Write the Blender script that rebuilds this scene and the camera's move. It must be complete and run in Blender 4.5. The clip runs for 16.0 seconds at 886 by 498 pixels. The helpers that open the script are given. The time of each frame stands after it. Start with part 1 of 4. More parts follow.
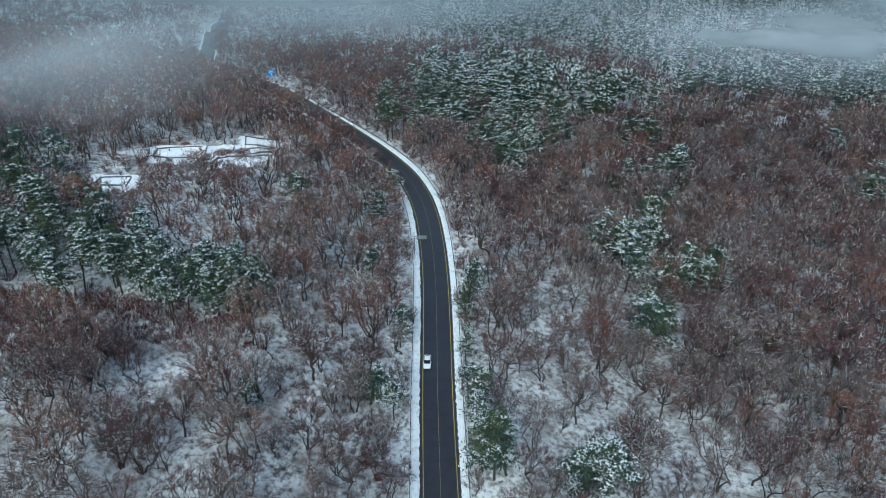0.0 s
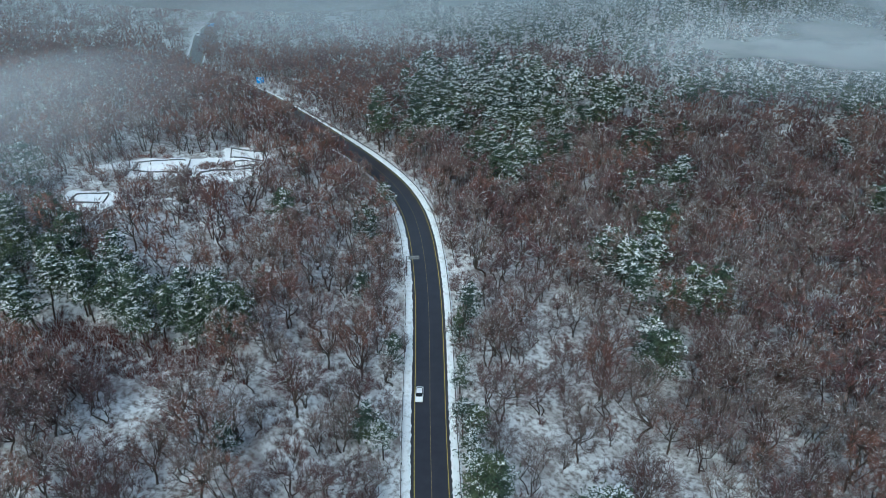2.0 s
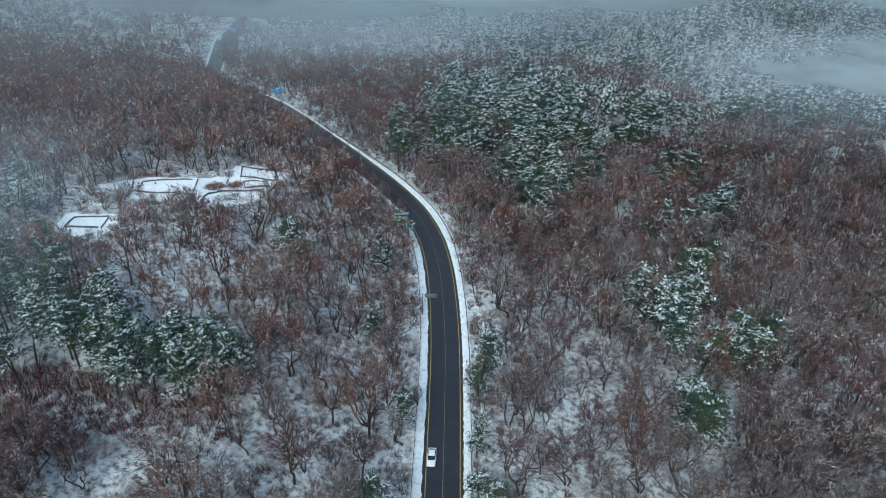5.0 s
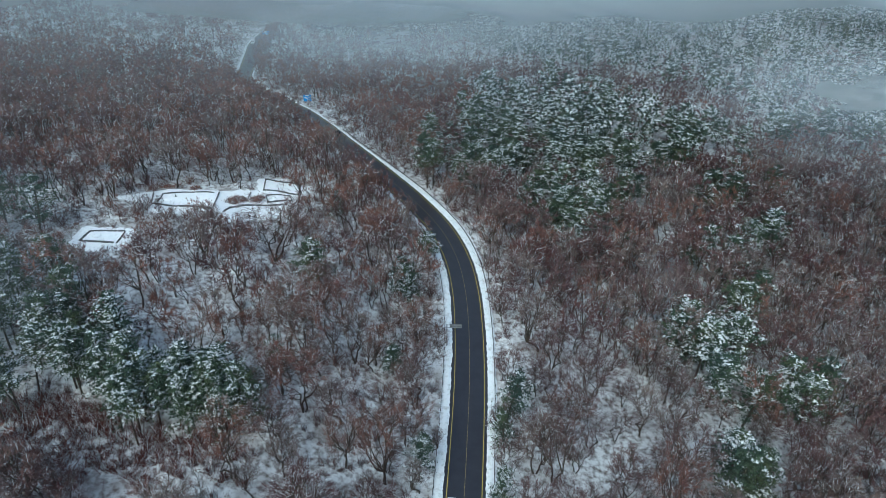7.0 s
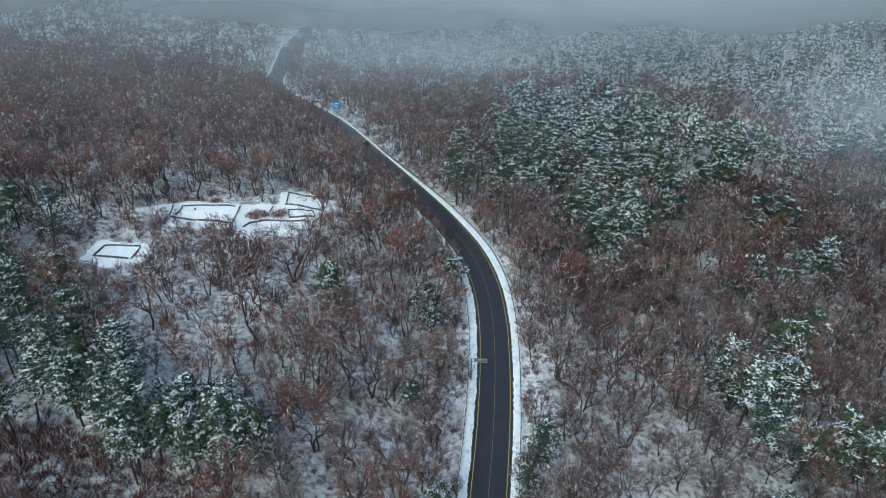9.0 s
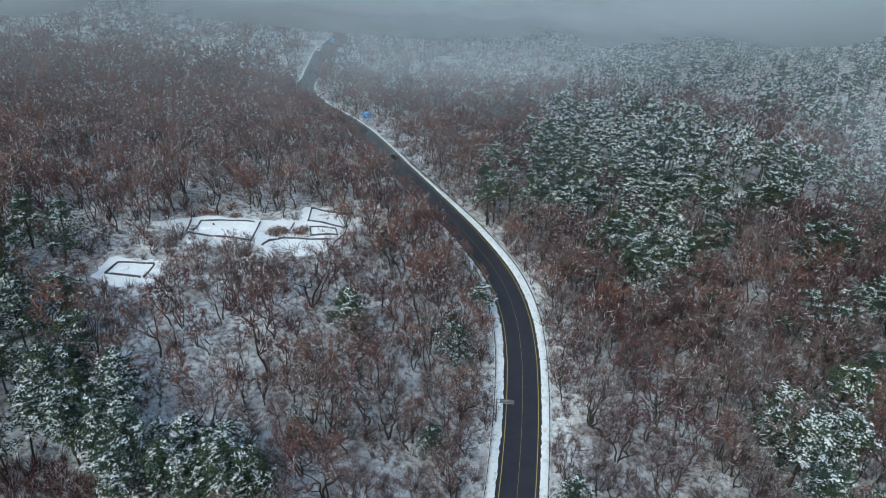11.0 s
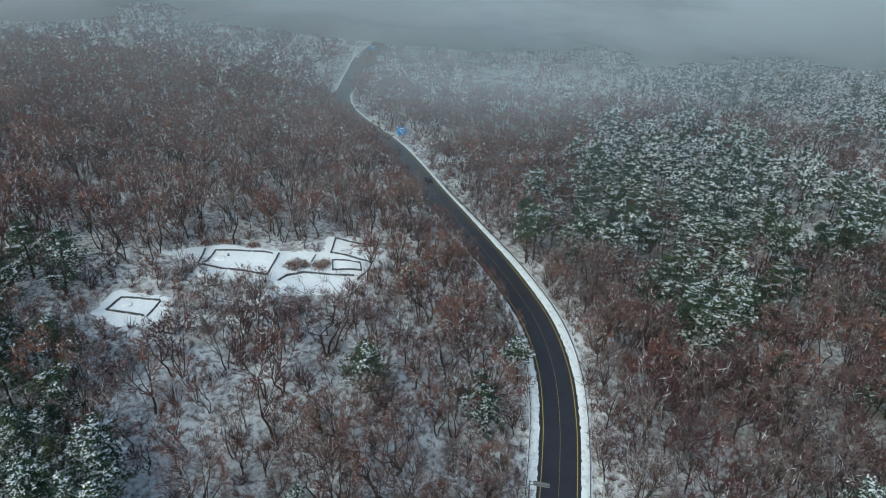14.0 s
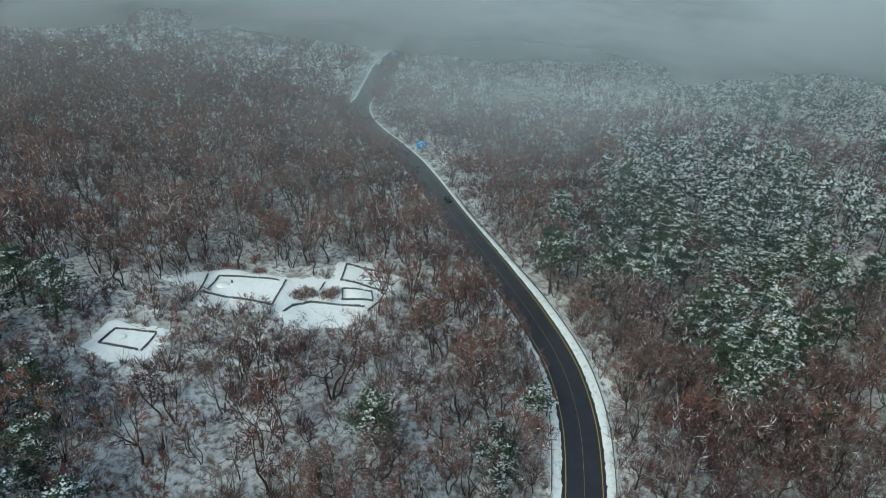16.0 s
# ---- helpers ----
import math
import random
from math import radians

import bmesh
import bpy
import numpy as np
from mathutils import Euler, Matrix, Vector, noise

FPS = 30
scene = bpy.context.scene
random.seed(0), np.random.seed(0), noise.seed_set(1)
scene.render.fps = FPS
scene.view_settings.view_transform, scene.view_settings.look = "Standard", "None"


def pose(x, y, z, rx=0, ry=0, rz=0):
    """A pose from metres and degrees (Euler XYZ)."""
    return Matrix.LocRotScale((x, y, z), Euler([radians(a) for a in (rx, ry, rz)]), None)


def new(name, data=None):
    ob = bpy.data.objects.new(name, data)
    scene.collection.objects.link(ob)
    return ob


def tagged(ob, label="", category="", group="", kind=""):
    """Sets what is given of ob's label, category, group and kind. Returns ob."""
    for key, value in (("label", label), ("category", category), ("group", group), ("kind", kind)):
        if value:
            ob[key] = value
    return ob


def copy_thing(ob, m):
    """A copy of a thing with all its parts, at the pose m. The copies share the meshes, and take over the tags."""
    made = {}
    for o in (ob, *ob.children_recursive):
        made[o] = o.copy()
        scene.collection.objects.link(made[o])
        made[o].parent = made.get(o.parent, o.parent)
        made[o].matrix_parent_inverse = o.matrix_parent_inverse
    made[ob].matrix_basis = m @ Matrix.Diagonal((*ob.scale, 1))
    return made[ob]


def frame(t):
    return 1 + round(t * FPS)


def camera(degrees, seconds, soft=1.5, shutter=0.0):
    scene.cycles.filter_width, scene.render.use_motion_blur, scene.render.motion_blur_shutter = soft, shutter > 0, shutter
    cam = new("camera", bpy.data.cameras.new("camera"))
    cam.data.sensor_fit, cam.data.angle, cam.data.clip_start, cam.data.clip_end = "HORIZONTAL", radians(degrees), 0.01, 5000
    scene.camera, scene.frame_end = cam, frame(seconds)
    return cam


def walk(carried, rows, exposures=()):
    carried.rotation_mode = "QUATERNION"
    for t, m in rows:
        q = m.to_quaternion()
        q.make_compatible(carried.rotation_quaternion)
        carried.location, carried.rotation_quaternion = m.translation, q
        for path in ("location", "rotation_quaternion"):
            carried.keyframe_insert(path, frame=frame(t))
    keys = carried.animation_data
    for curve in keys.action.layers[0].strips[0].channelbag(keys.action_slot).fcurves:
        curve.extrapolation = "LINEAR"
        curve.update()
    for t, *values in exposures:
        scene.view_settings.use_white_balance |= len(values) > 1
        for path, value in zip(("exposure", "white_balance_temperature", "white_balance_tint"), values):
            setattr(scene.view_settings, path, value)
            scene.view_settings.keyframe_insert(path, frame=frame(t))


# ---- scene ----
cam = camera(64.2, 16.0, soft=0.8)
METRES, EYE, TILT, LEAN, TURN = 105.0, 100.0, -30.5, 0.0, 0.0
ROWS = [
    (0.0, 0.0, 0.0, 0.0, 0.0, 0.0, -0.0),
    (0.5, 0.0019, 0.0233, 0.0138, -0.06, -0.02, 0.03),
    (1.0, 0.004, 0.0471, 0.0283, -0.12, -0.04, 0.06),
    (1.5, 0.0059, 0.0719, 0.0428, -0.2, -0.06, 0.1),
    (2.0, 0.0083, 0.0971, 0.0578, -0.28, -0.07, 0.12),
    (2.5, 0.0102, 0.1227, 0.073, -0.32, -0.07, 0.13),
    (3.0, 0.0117, 0.1487, 0.0884, -0.23, -0.07, 0.06),
    (3.5, 0.0135, 0.1749, 0.1042, 0.29, -0.09, -0.24),
    (4.0, 0.016, 0.2011, 0.12, 0.74, -0.11, -0.51),
    (6.5, 0.023, 0.3305, 0.198, 3.62, -0.13, -2.28),
    (7.0, 0.0241, 0.3564, 0.2132, 4.3, -0.14, -2.67),
    (7.5, 0.0246, 0.3822, 0.2281, 4.95, -0.15, -3.07),
    (8.0, 0.0246, 0.4079, 0.243, 5.6, -0.17, -3.47),
    (8.5, 0.0244, 0.4336, 0.258, 6.25, -0.2, -3.85),
    (9.0, 0.0237, 0.4592, 0.2728, 6.9, -0.23, -4.25),
    (9.5, 0.0228, 0.4852, 0.2876, 7.55, -0.27, -4.63),
    (12.0, 0.0099, 0.626, 0.3641, 10.78, -0.49, -6.47),
    (12.5, 0.0056, 0.655, 0.3807, 11.32, -0.57, -6.78),
    (13.0, 0.0005, 0.6842, 0.3976, 11.82, -0.64, -7.09),
    (13.5, -0.0046, 0.7133, 0.4146, 12.31, -0.71, -7.38),
    (14.0, -0.0102, 0.7426, 0.4313, 12.8, -0.75, -7.65),
    (14.5, -0.0167, 0.7718, 0.4485, 13.27, -0.82, -7.92),
    (15.0, -0.0232, 0.8011, 0.4655, 13.71, -0.86, -8.18),
    (15.5, -0.0301, 0.8304, 0.4824, 14.15, -0.92, -8.43),
    (16.0, -0.0378, 0.8597, 0.4994, 14.58, -0.97, -8.68),
]
walk(cam, [(t, pose(0, 0, EYE, TILT, LEAN, TURN) @ pose(METRES * x, METRES * y, METRES * z, 90 + pitch, roll, yaw)) for t, x, y, z, yaw, pitch, roll in ROWS],
     exposures=[(0.0, 0.26, 5270, -9), (8.0, 0.24, 5410, -8), (12.0, 0.15, 5650, -5), (14.0, 0.09, 5750, -8), (16.0, 0.03, 5900, -13)])

# ---- overcast winter daylight ----
SUN_HEIGHT, SUN_AZIMUTH = radians(42), radians(200)
world = bpy.data.worlds.new("overcast_sky")
scene.world = world
world.use_nodes = True
wn = world.node_tree.nodes
sky = wn.new("ShaderNodeTexSky")
sky.sky_type, sky.sun_disc = "NISHITA", False
sky.sun_elevation, sky.sun_rotation = SUN_HEIGHT, SUN_AZIMUTH
sky.air_density, sky.dust_density, sky.ozone_density = 1.0, 4.0, 1.0
wn["Background"].inputs["Strength"].default_value = 0.155
world.node_tree.links.new(sky.outputs[0], wn["Background"].inputs["Color"])
sun = new("sun", bpy.data.lights.new("sun", "SUN"))
sun.data.energy, sun.data.angle, sun.data.color = 0.85, radians(40), (1.0, 0.97, 0.93)
sun.matrix_world = pose(0, 0, 300, 90 - math.degrees(SUN_HEIGHT), 0, 180 - math.degrees(SUN_AZIMUTH))


# ---- materials ----
def mat(name, base, rough=0.8, metal=0.0, second=None, scale=1.0, detail=4.0, low=0.4, high=0.6, third=None, scale3=0.1,
        low3=0.45, high3=0.6, bump=0.0, bump_scale=None, spec=0.3):
    """A surface of up to three colours, mixed by two noises of real-world size, with relief."""
    m = bpy.data.materials.new(name)
    m.use_nodes = True
    nt = m.node_tree
    n, l = nt.nodes, nt.links
    b = n["Principled BSDF"]
    b.inputs["Roughness"].default_value, b.inputs["Metallic"].default_value = rough, metal
    b.inputs["Specular IOR Level"].default_value = spec
    geo = n.new("ShaderNodeNewGeometry")

    def noise_mask(s, d, lo, hi, shift):
        off = n.new("ShaderNodeVectorMath")
        off.operation = "ADD"
        off.inputs[1].default_value = (shift, shift * 0.7, 0)
        l.new(geo.outputs["Position"], off.inputs[0])
        t = n.new("ShaderNodeTexNoise")
        t.inputs["Scale"].default_value, t.inputs["Detail"].default_value = s, d
        t.inputs["Roughness"].default_value = 0.62
        l.new(off.outputs[0], t.inputs["Vector"])
        r = n.new("ShaderNodeMapRange")
        r.inputs["From Min"].default_value, r.inputs["From Max"].default_value = lo, hi
        l.new(t.outputs["Fac"], r.inputs["Value"])
        return r.outputs[0], t.outputs["Fac"]

    colour = None
    if second:
        f, raw = noise_mask(scale, detail, low, high, 3.0)
        mix = n.new("ShaderNodeMix")
        mix.data_type = "RGBA"
        mix.inputs["A"].default_value, mix.inputs["B"].default_value = (*base, 1), (*second, 1)
        l.new(f, mix.inputs["Factor"])
        colour = mix.outputs["Result"]
        if third:
            f3, _ = noise_mask(scale3, 3.0, low3, high3, 31.0)
            mix3 = n.new("ShaderNodeMix")
            mix3.data_type = "RGBA"
            l.new(colour, mix3.inputs["A"])
            mix3.inputs["B"].default_value = (*third, 1)
            l.new(f3, mix3.inputs["Factor"])
            colour = mix3.outputs["Result"]
        l.new(colour, b.inputs["Base Color"])
    else:
        b.inputs["Base Color"].default_value = (*base, 1)
    if bump:
        _, raw = noise_mask(bump_scale or scale * 3, 3.0, 0, 1, 11.0)
        bp = n.new("ShaderNodeBump")
        bp.inputs["Strength"].default_value, bp.inputs["Distance"].default_value = 0.8, bump
        l.new(raw, bp.inputs["Height"])
        l.new(bp.outputs[0], b.inputs["Normal"])
    return m


M_GROUND = mat("thin_snow_over_litter", (0.74, 0.75, 0.755), 0.9, second=(0.13, 0.105, 0.092), scale=0.8, detail=9, low=0.44, high=0.66,
               third=(0.17, 0.135, 0.12), scale3=0.12, low3=0.45, high3=0.78, bump=0.25, bump_scale=1.2)
M_SNOW = mat("clean_snow", (0.90, 0.91, 0.92), 0.75, second=(0.84, 0.85, 0.87), scale=0.8, detail=6, bump=0.05, bump_scale=2.0)
M_VERGE = mat("verge_snow", (0.80, 0.82, 0.84), 0.8, second=(0.50, 0.50, 0.49), scale=0.9, detail=7, low=0.5, high=0.72, bump=0.08, bump_scale=2.5)
M_ASPHALT = mat("wet_asphalt", (0.029, 0.029, 0.036), 0.33, second=(0.039, 0.039, 0.047), scale=0.35, detail=7, low=0.35, high=0.7, bump=0.004, bump_scale=30, spec=0.4)
M_YELLOW = mat("yellow_line_paint", (0.46, 0.36, 0.08), 0.6, second=(0.32, 0.25, 0.07), scale=2.5)
M_CENTRE = mat("worn_yellow_paint", (0.25, 0.20, 0.09), 0.6, second=(0.12, 0.10, 0.06), scale=2.0)
M_RAIL = mat("weathered_steel", (0.10, 0.10, 0.10), 0.6, 0.4, second=(0.16, 0.14, 0.13), scale=1.5)
M_POLE = mat("galvanised_steel", (0.22, 0.23, 0.24), 0.5, 0.6, second=(0.30, 0.30, 0.31), scale=2.0)
M_SIGN_BACK = mat("sign_back", (0.13, 0.14, 0.145), 0.55, 0.4, second=(0.18, 0.19, 0.195), scale=2.0)
M_BLUE = mat("blue_sign_sheet", (0.01, 0.24, 0.66), 0.45, second=(0.015, 0.28, 0.70), scale=1.0)
M_WHITE = mat("white_sign_sheet", (0.75, 0.77, 0.78), 0.5)
M_BARK = mat("dark_bark", (0.045, 0.038, 0.030), 0.9, second=(0.078, 0.066, 0.050), scale=1.4, detail=6, third=(0.055, 0.036, 0.030), scale3=0.12, bump=0.03, bump_scale=6)
M_TWIG = mat("winter_twigs", (0.145, 0.084, 0.080), 0.9, second=(0.130, 0.090, 0.088), scale=0.13, detail=3, low=0.43, high=0.60,
             third=(0.160, 0.088, 0.068), scale3=0.05, low3=0.54, high3=0.70)
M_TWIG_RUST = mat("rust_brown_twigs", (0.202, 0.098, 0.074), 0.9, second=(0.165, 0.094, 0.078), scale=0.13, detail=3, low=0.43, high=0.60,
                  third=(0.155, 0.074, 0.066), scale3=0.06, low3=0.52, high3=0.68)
M_TWIG_GREY = mat("grey_brown_twigs", (0.175, 0.135, 0.120), 0.9, second=(0.150, 0.112, 0.108), scale=0.13, detail=3, low=0.43, high=0.60,
                  third=(0.165, 0.105, 0.090), scale3=0.06, low3=0.54, high3=0.70)
M_TWIG_DARK = mat("maroon_twigs", (0.110, 0.055, 0.056), 0.9, second=(0.098, 0.062, 0.066), scale=0.13, detail=3, low=0.43, high=0.60,
                  third=(0.125, 0.060, 0.050), scale3=0.06, low3=0.52, high3=0.68)
TWIGS = (M_TWIG, M_TWIG_RUST, M_TWIG_GREY, M_TWIG_DARK)
M_RED = mat("red_brown_leaves", (0.135, 0.045, 0.036), 0.9, second=(0.085, 0.036, 0.032), scale=0.8)
M_FROST = mat("snow_on_twigs", (0.66, 0.68, 0.70), 0.8, second=(0.48, 0.50, 0.52), scale=0.5)
M_NEEDLE = mat("pine_needles", (0.048, 0.074, 0.048), 0.8, second=(0.070, 0.086, 0.044), scale=0.18, detail=3, third=(0.034, 0.055, 0.042), scale3=0.07)
M_NEEDLE_SNOW = mat("snow_on_needles", (0.86, 0.88, 0.89), 0.8, second=(0.68, 0.71, 0.73), scale=0.7)
M_STONE = mat("dark_field_stone", (0.075, 0.075, 0.075), 0.9, second=(0.14, 0.14, 0.14), scale=1.5)
M_DEADWOOD = mat("bleached_wood", (0.42, 0.40, 0.38), 0.9, second=(0.25, 0.23, 0.21), scale=1.5)
M_CAR_WHITE = mat("white_car_paint", (0.78, 0.79, 0.80), 0.25, spec=0.5)
M_CAR_DARK = mat("dark_car_paint", (0.012, 0.014, 0.018), 0.25, spec=0.5)
M_GLASS = mat("car_glass", (0.01, 0.012, 0.014), 0.08, spec=0.6)
M_RUBBER = mat("tyre_rubber", (0.02, 0.02, 0.02), 0.9)
M_RIM = mat("wheel_rim", (0.35, 0.35, 0.36), 0.35, 0.9)
M_LAMP = mat("headlamp_lens", (0.7, 0.7, 0.68), 0.15, spec=0.6)
M_TAIL = mat("tail_lamp_lens", (0.35, 0.01, 0.01), 0.2, spec=0.6)


# ---- the lie of the land ----
# the road's right-hand yellow line: y, x, z
LINE = np.array([(-40, 6.0, -20.0), (20, 4.6, -18.5), (75, 3.67, -16.0), (100, 2.96, -14.5), (125, 2.26, -12.9), (150, 1.85, -11.1), (170, 1.28, -9.5), (190, -0.11, -8.2),
                 (205, -1.94, -7.5), (220, -5.32, -6.5), (235, -11.56, -5.1), (250, -21.57, -3.4), (270, -37.97, -1.1), (290, -53.98, 0.0),
                 (310, -67.64, -0.8), (330, -81.03, -2.9), (350, -96.2, -5.6), (370, -112.4, -8.3), (390, -125.6, -10.6), (404, -132.0, -11.8),
                 (420, -136.0, -12.6), (440, -141.0, -13.4), (460, -146.0, -14.2), (480, -151.0, -15.0), (500, -153.5, -15.6), (520, -153.0, -16.0), (530, -151.5, -16.2)])
ROAD = 7.0     # between the yellow lines


def glide(k, v, y):
    """A smooth curve through the values v at the places k."""
    s = np.gradient(v, k)
    i = np.clip(np.searchsorted(k, y) - 1, 0, len(k) - 2)
    h = k[i + 1] - k[i]
    u = (y - k[i]) / h
    return (2 * u**3 - 3 * u**2 + 1) * v[i] + (u**3 - 2 * u**2 + u) * h * s[i] + (3 * u**2 - 2 * u**3) * v[i + 1] + (u**3 - u**2) * h * s[i + 1]


ry = np.linspace(-40, 524, 1400)
rx, rz = glide(LINE[:, 0], LINE[:, 1], ry), glide(LINE[:, 0], LINE[:, 2], ry)
way = np.stack([np.gradient(rx), np.gradient(ry)], 1)
way /= np.linalg.norm(way, axis=1)[:, None]
side = np.stack([way[:, 1], -way[:, 0]], 1)       # to the right
run = np.concatenate([[0], np.cumsum(np.hypot(np.diff(rx), np.diff(ry)))])

HILL = (-9.099, 2.308, -6.423, -5.097, -9.994, 16.668, -26.347, 17.762, 53.568, -3.967, -16.637, 10.336, -9.563, 14.706, 3.517, 15.166, -5.817, -10.681, -7.976, 8.054, -9.372)


def open_land(x, y):
    u, v = np.tanh(x / 160.0), np.tanh((y - 230) / 220.0)
    z, k = 0.0 * u, 0
    for i in range(6):
        for j in range(6 - i):
            z = z + HILL[k] * u**i * v**j
            k += 1
    return z


def road_offset(x, y):
    """How far right of the right-hand line (left: minus) each place lies, and the road's height there."""
    x, y = np.atleast_1d(np.asarray(x, float)), np.atleast_1d(np.asarray(y, float))
    off, hz = np.empty(x.shape), np.empty(x.shape)
    for a in range(0, len(x), 4000):
        b = slice(a, a + 4000)
        d = (x[b, None] - rx[None, ::3]) ** 2 + (y[b, None] - ry[None, ::3]) ** 2
        k = np.argmin(d, 1) * 3
        sx, sy = x[b] - rx[k], y[b] - ry[k]
        sign = np.where(sx * side[k, 0] + sy * side[k, 1] > 0, 1, -1)
        off[b], hz[b] = np.sqrt(sx**2 + sy**2) * sign, rz[k]
    return off, hz


def land(x, y):
    x, y = np.atleast_1d(np.asarray(x, float)), np.atleast_1d(np.asarray(y, float))
    off, hz = road_offset(x, y)
    away = np.clip((np.abs(off + ROAD / 2) - 8.5) / 24, 0, 1)
    s = away * away * (3 - 2 * away)
    return hz * (1 - s) + open_land(x, y) * s + 0.5 * s * np.sin(x * 0.21 + 1.3) * np.sin(y * 0.17) + 0.25 * s * np.sin(x * 0.53) * np.sin(y * 0.47 + 2)


def land1(x, y):
    return float(land(x, y)[0])


# ---- mesh helpers ----
def mesh_of(name, verts, faces, materials, index=None, smooth=False):
    me = bpy.data.meshes.new(name)
    verts, faces = np.asarray(verts, np.float32), np.asarray(faces, np.int32)
    k = faces.shape[1]
    me.vertices.add(len(verts))
    me.vertices.foreach_set("co", verts.ravel())
    me.loops.add(faces.size)
    me.loops.foreach_set("vertex_index", faces.ravel())
    me.polygons.add(len(faces))
    me.polygons.foreach_set("loop_start", np.arange(0, faces.size, k, dtype=np.int32))
    for m in materials:
        me.materials.append(m)
    if index is not None:
        me.polygons.foreach_set("material_index", np.asarray(index, np.int32))
    me.polygons.foreach_set("use_smooth", np.full(len(faces), smooth))
    me.update(calc_edges=True)
    me.validate()
    return me


def part(name, bm, material, parent, label=""):
    """A bmesh as one mesh object under a thing or part."""
    me = bpy.data.meshes.new(name)
    bmesh.ops.recalc_face_normals(bm, faces=bm.faces)
    bm.to_mesh(me)
    bm.free()
    me.materials.append(material)
    ob = new(name, me)
    ob.parent = parent
    return tagged(ob, label)


def part_data(name, me, parent, label=""):
    ob = new(name, me)
    ob.parent = parent
    return tagged(ob, label)


def box(size, at=(0, 0, 0), bevel=0.0, bm=None, turn=None):
    bm = bm or bmesh.new()
    m = Matrix.Translation(at) @ (turn or Matrix.Identity(4)) @ Matrix.Diagonal((*size, 1))
    r = bmesh.ops.create_cube(bm, size=1, matrix=m)
    if bevel:
        e = list({e for v in r["verts"] for e in v.link_edges})
        bmesh.ops.bevel(bm, geom=e, offset=bevel, segments=2, affect="EDGES")
    return bm


def rod(a, b, r1, r2=None, n=8, bm=None):
    bm = bm or bmesh.new()
    a, b = Vector(a), Vector(b)
    q = (b - a).to_track_quat("Z", "Y").to_matrix().to_4x4()
    bmesh.ops.create_cone(bm, cap_ends=True, segments=n, radius1=r1, radius2=r1 if r2 is None else r2, depth=(b - a).length,
                          matrix=Matrix.Translation((a + b) / 2) @ q)
    return bm


def ribbon(name, offs, lifts, material, k0=0, k1=None, ragged=(), step=1):
    """A strip that follows the road between offsets from the right-hand line; ragged: columns whose edge wanders."""
    ks = np.arange(k0, k1 or len(ry), step)
    cols = []
    for c, (o, h) in enumerate(zip(offs, lifts)):
        o = np.full(len(ks), o, float) if np.isscalar(o) else np.asarray(o, float)[ks]
        if c in ragged:
            o = o + 0.30 * np.array([noise.noise((run[k] * 0.9, c * 7.1, 0)) + 0.6 * noise.noise((run[k] * 2.9, c * 3.3, 5)) for k in ks])
        cols.append(np.stack([rx[ks] + side[ks, 0] * o, ry[ks] + side[ks, 1] * o, rz[ks] + h], 1))
    v = np.stack(cols, 1).reshape(-1, 3)
    w, f = len(offs), []
    i = np.arange(len(ks) - 1)
    for c in range(w - 1):
        f.append(np.stack([i * w + c, i * w + c + 1, (i + 1) * w + c + 1, (i + 1) * w + c], 1))
    return mesh_of(name, v, np.concatenate(f), [material], smooth=True)


# ---- ground ----
def axis(lo, hi, step, far):
    mid = np.arange(lo, hi + step, step)
    grow = np.cumsum(step * 1.35 ** np.arange(1, 30))
    grow = grow[grow < far]
    return np.concatenate([lo - grow[::-1], mid, mid[-1] + grow])


gx, gy = axis(-330, 300, 4.0, 3500), axis(10, 560, 4.0, 3500)
X, Y = np.meshgrid(gx, gy)
Z = land(X.ravel(), Y.ravel()) - 0.12
nx, ny = len(gx), len(gy)
ii, jj = np.meshgrid(np.arange(nx - 1), np.arange(ny - 1))
q0 = (jj * nx + ii).ravel()
ground = new("ground", mesh_of("ground", np.stack([X.ravel(), Y.ravel(), Z], 1), np.stack([q0, q0 + 1, q0 + nx + 1, q0 + nx], 1), [M_GROUND], smooth=True))
tagged(ground, "thin patchy snow over brown leaf litter", "ground", kind="structure")

# ---- road ----
road = new("road", ribbon("road", (-ROAD - 1.1, -ROAD / 2, 1.0), (0.0, 0.04, 0.0), M_ASPHALT))
tagged(road, "dark wet asphalt two-lane road through snowy woods", "road", kind="structure")
for o, w, m, lab in ((0.0, 0.09, M_YELLOW, "yellow edge line"), (-ROAD, 0.09, M_YELLOW, "yellow edge line"), (-ROAD / 2, 0.065, M_CENTRE, "worn yellow centre line")):
    part_data("road_line", ribbon("road_line", (o - w, o + w), (0.045, 0.045), m), road, lab)
bend = np.exp(-((ry - 232) / 26.0) ** 2)
fade = np.clip((ry - 255) / 30, 0, 1)
verge_r = tagged(new("verge_east", ribbon("verge_east", (0.72, 1.0, 1.6 - 0.2 * fade, 2.3 + 0.5 * bend - 0.85 * fade, 2.9 + 0.85 * bend - 1.3 * fade), (0.015, 0.10, 0.16, 0.10, -0.15), M_VERGE, ragged=(0, 1, 4))),
                 "white snow strip along the road edge", "snow verge", kind="structure")
thin = np.clip((ry - 215) / 20, 0, 1)
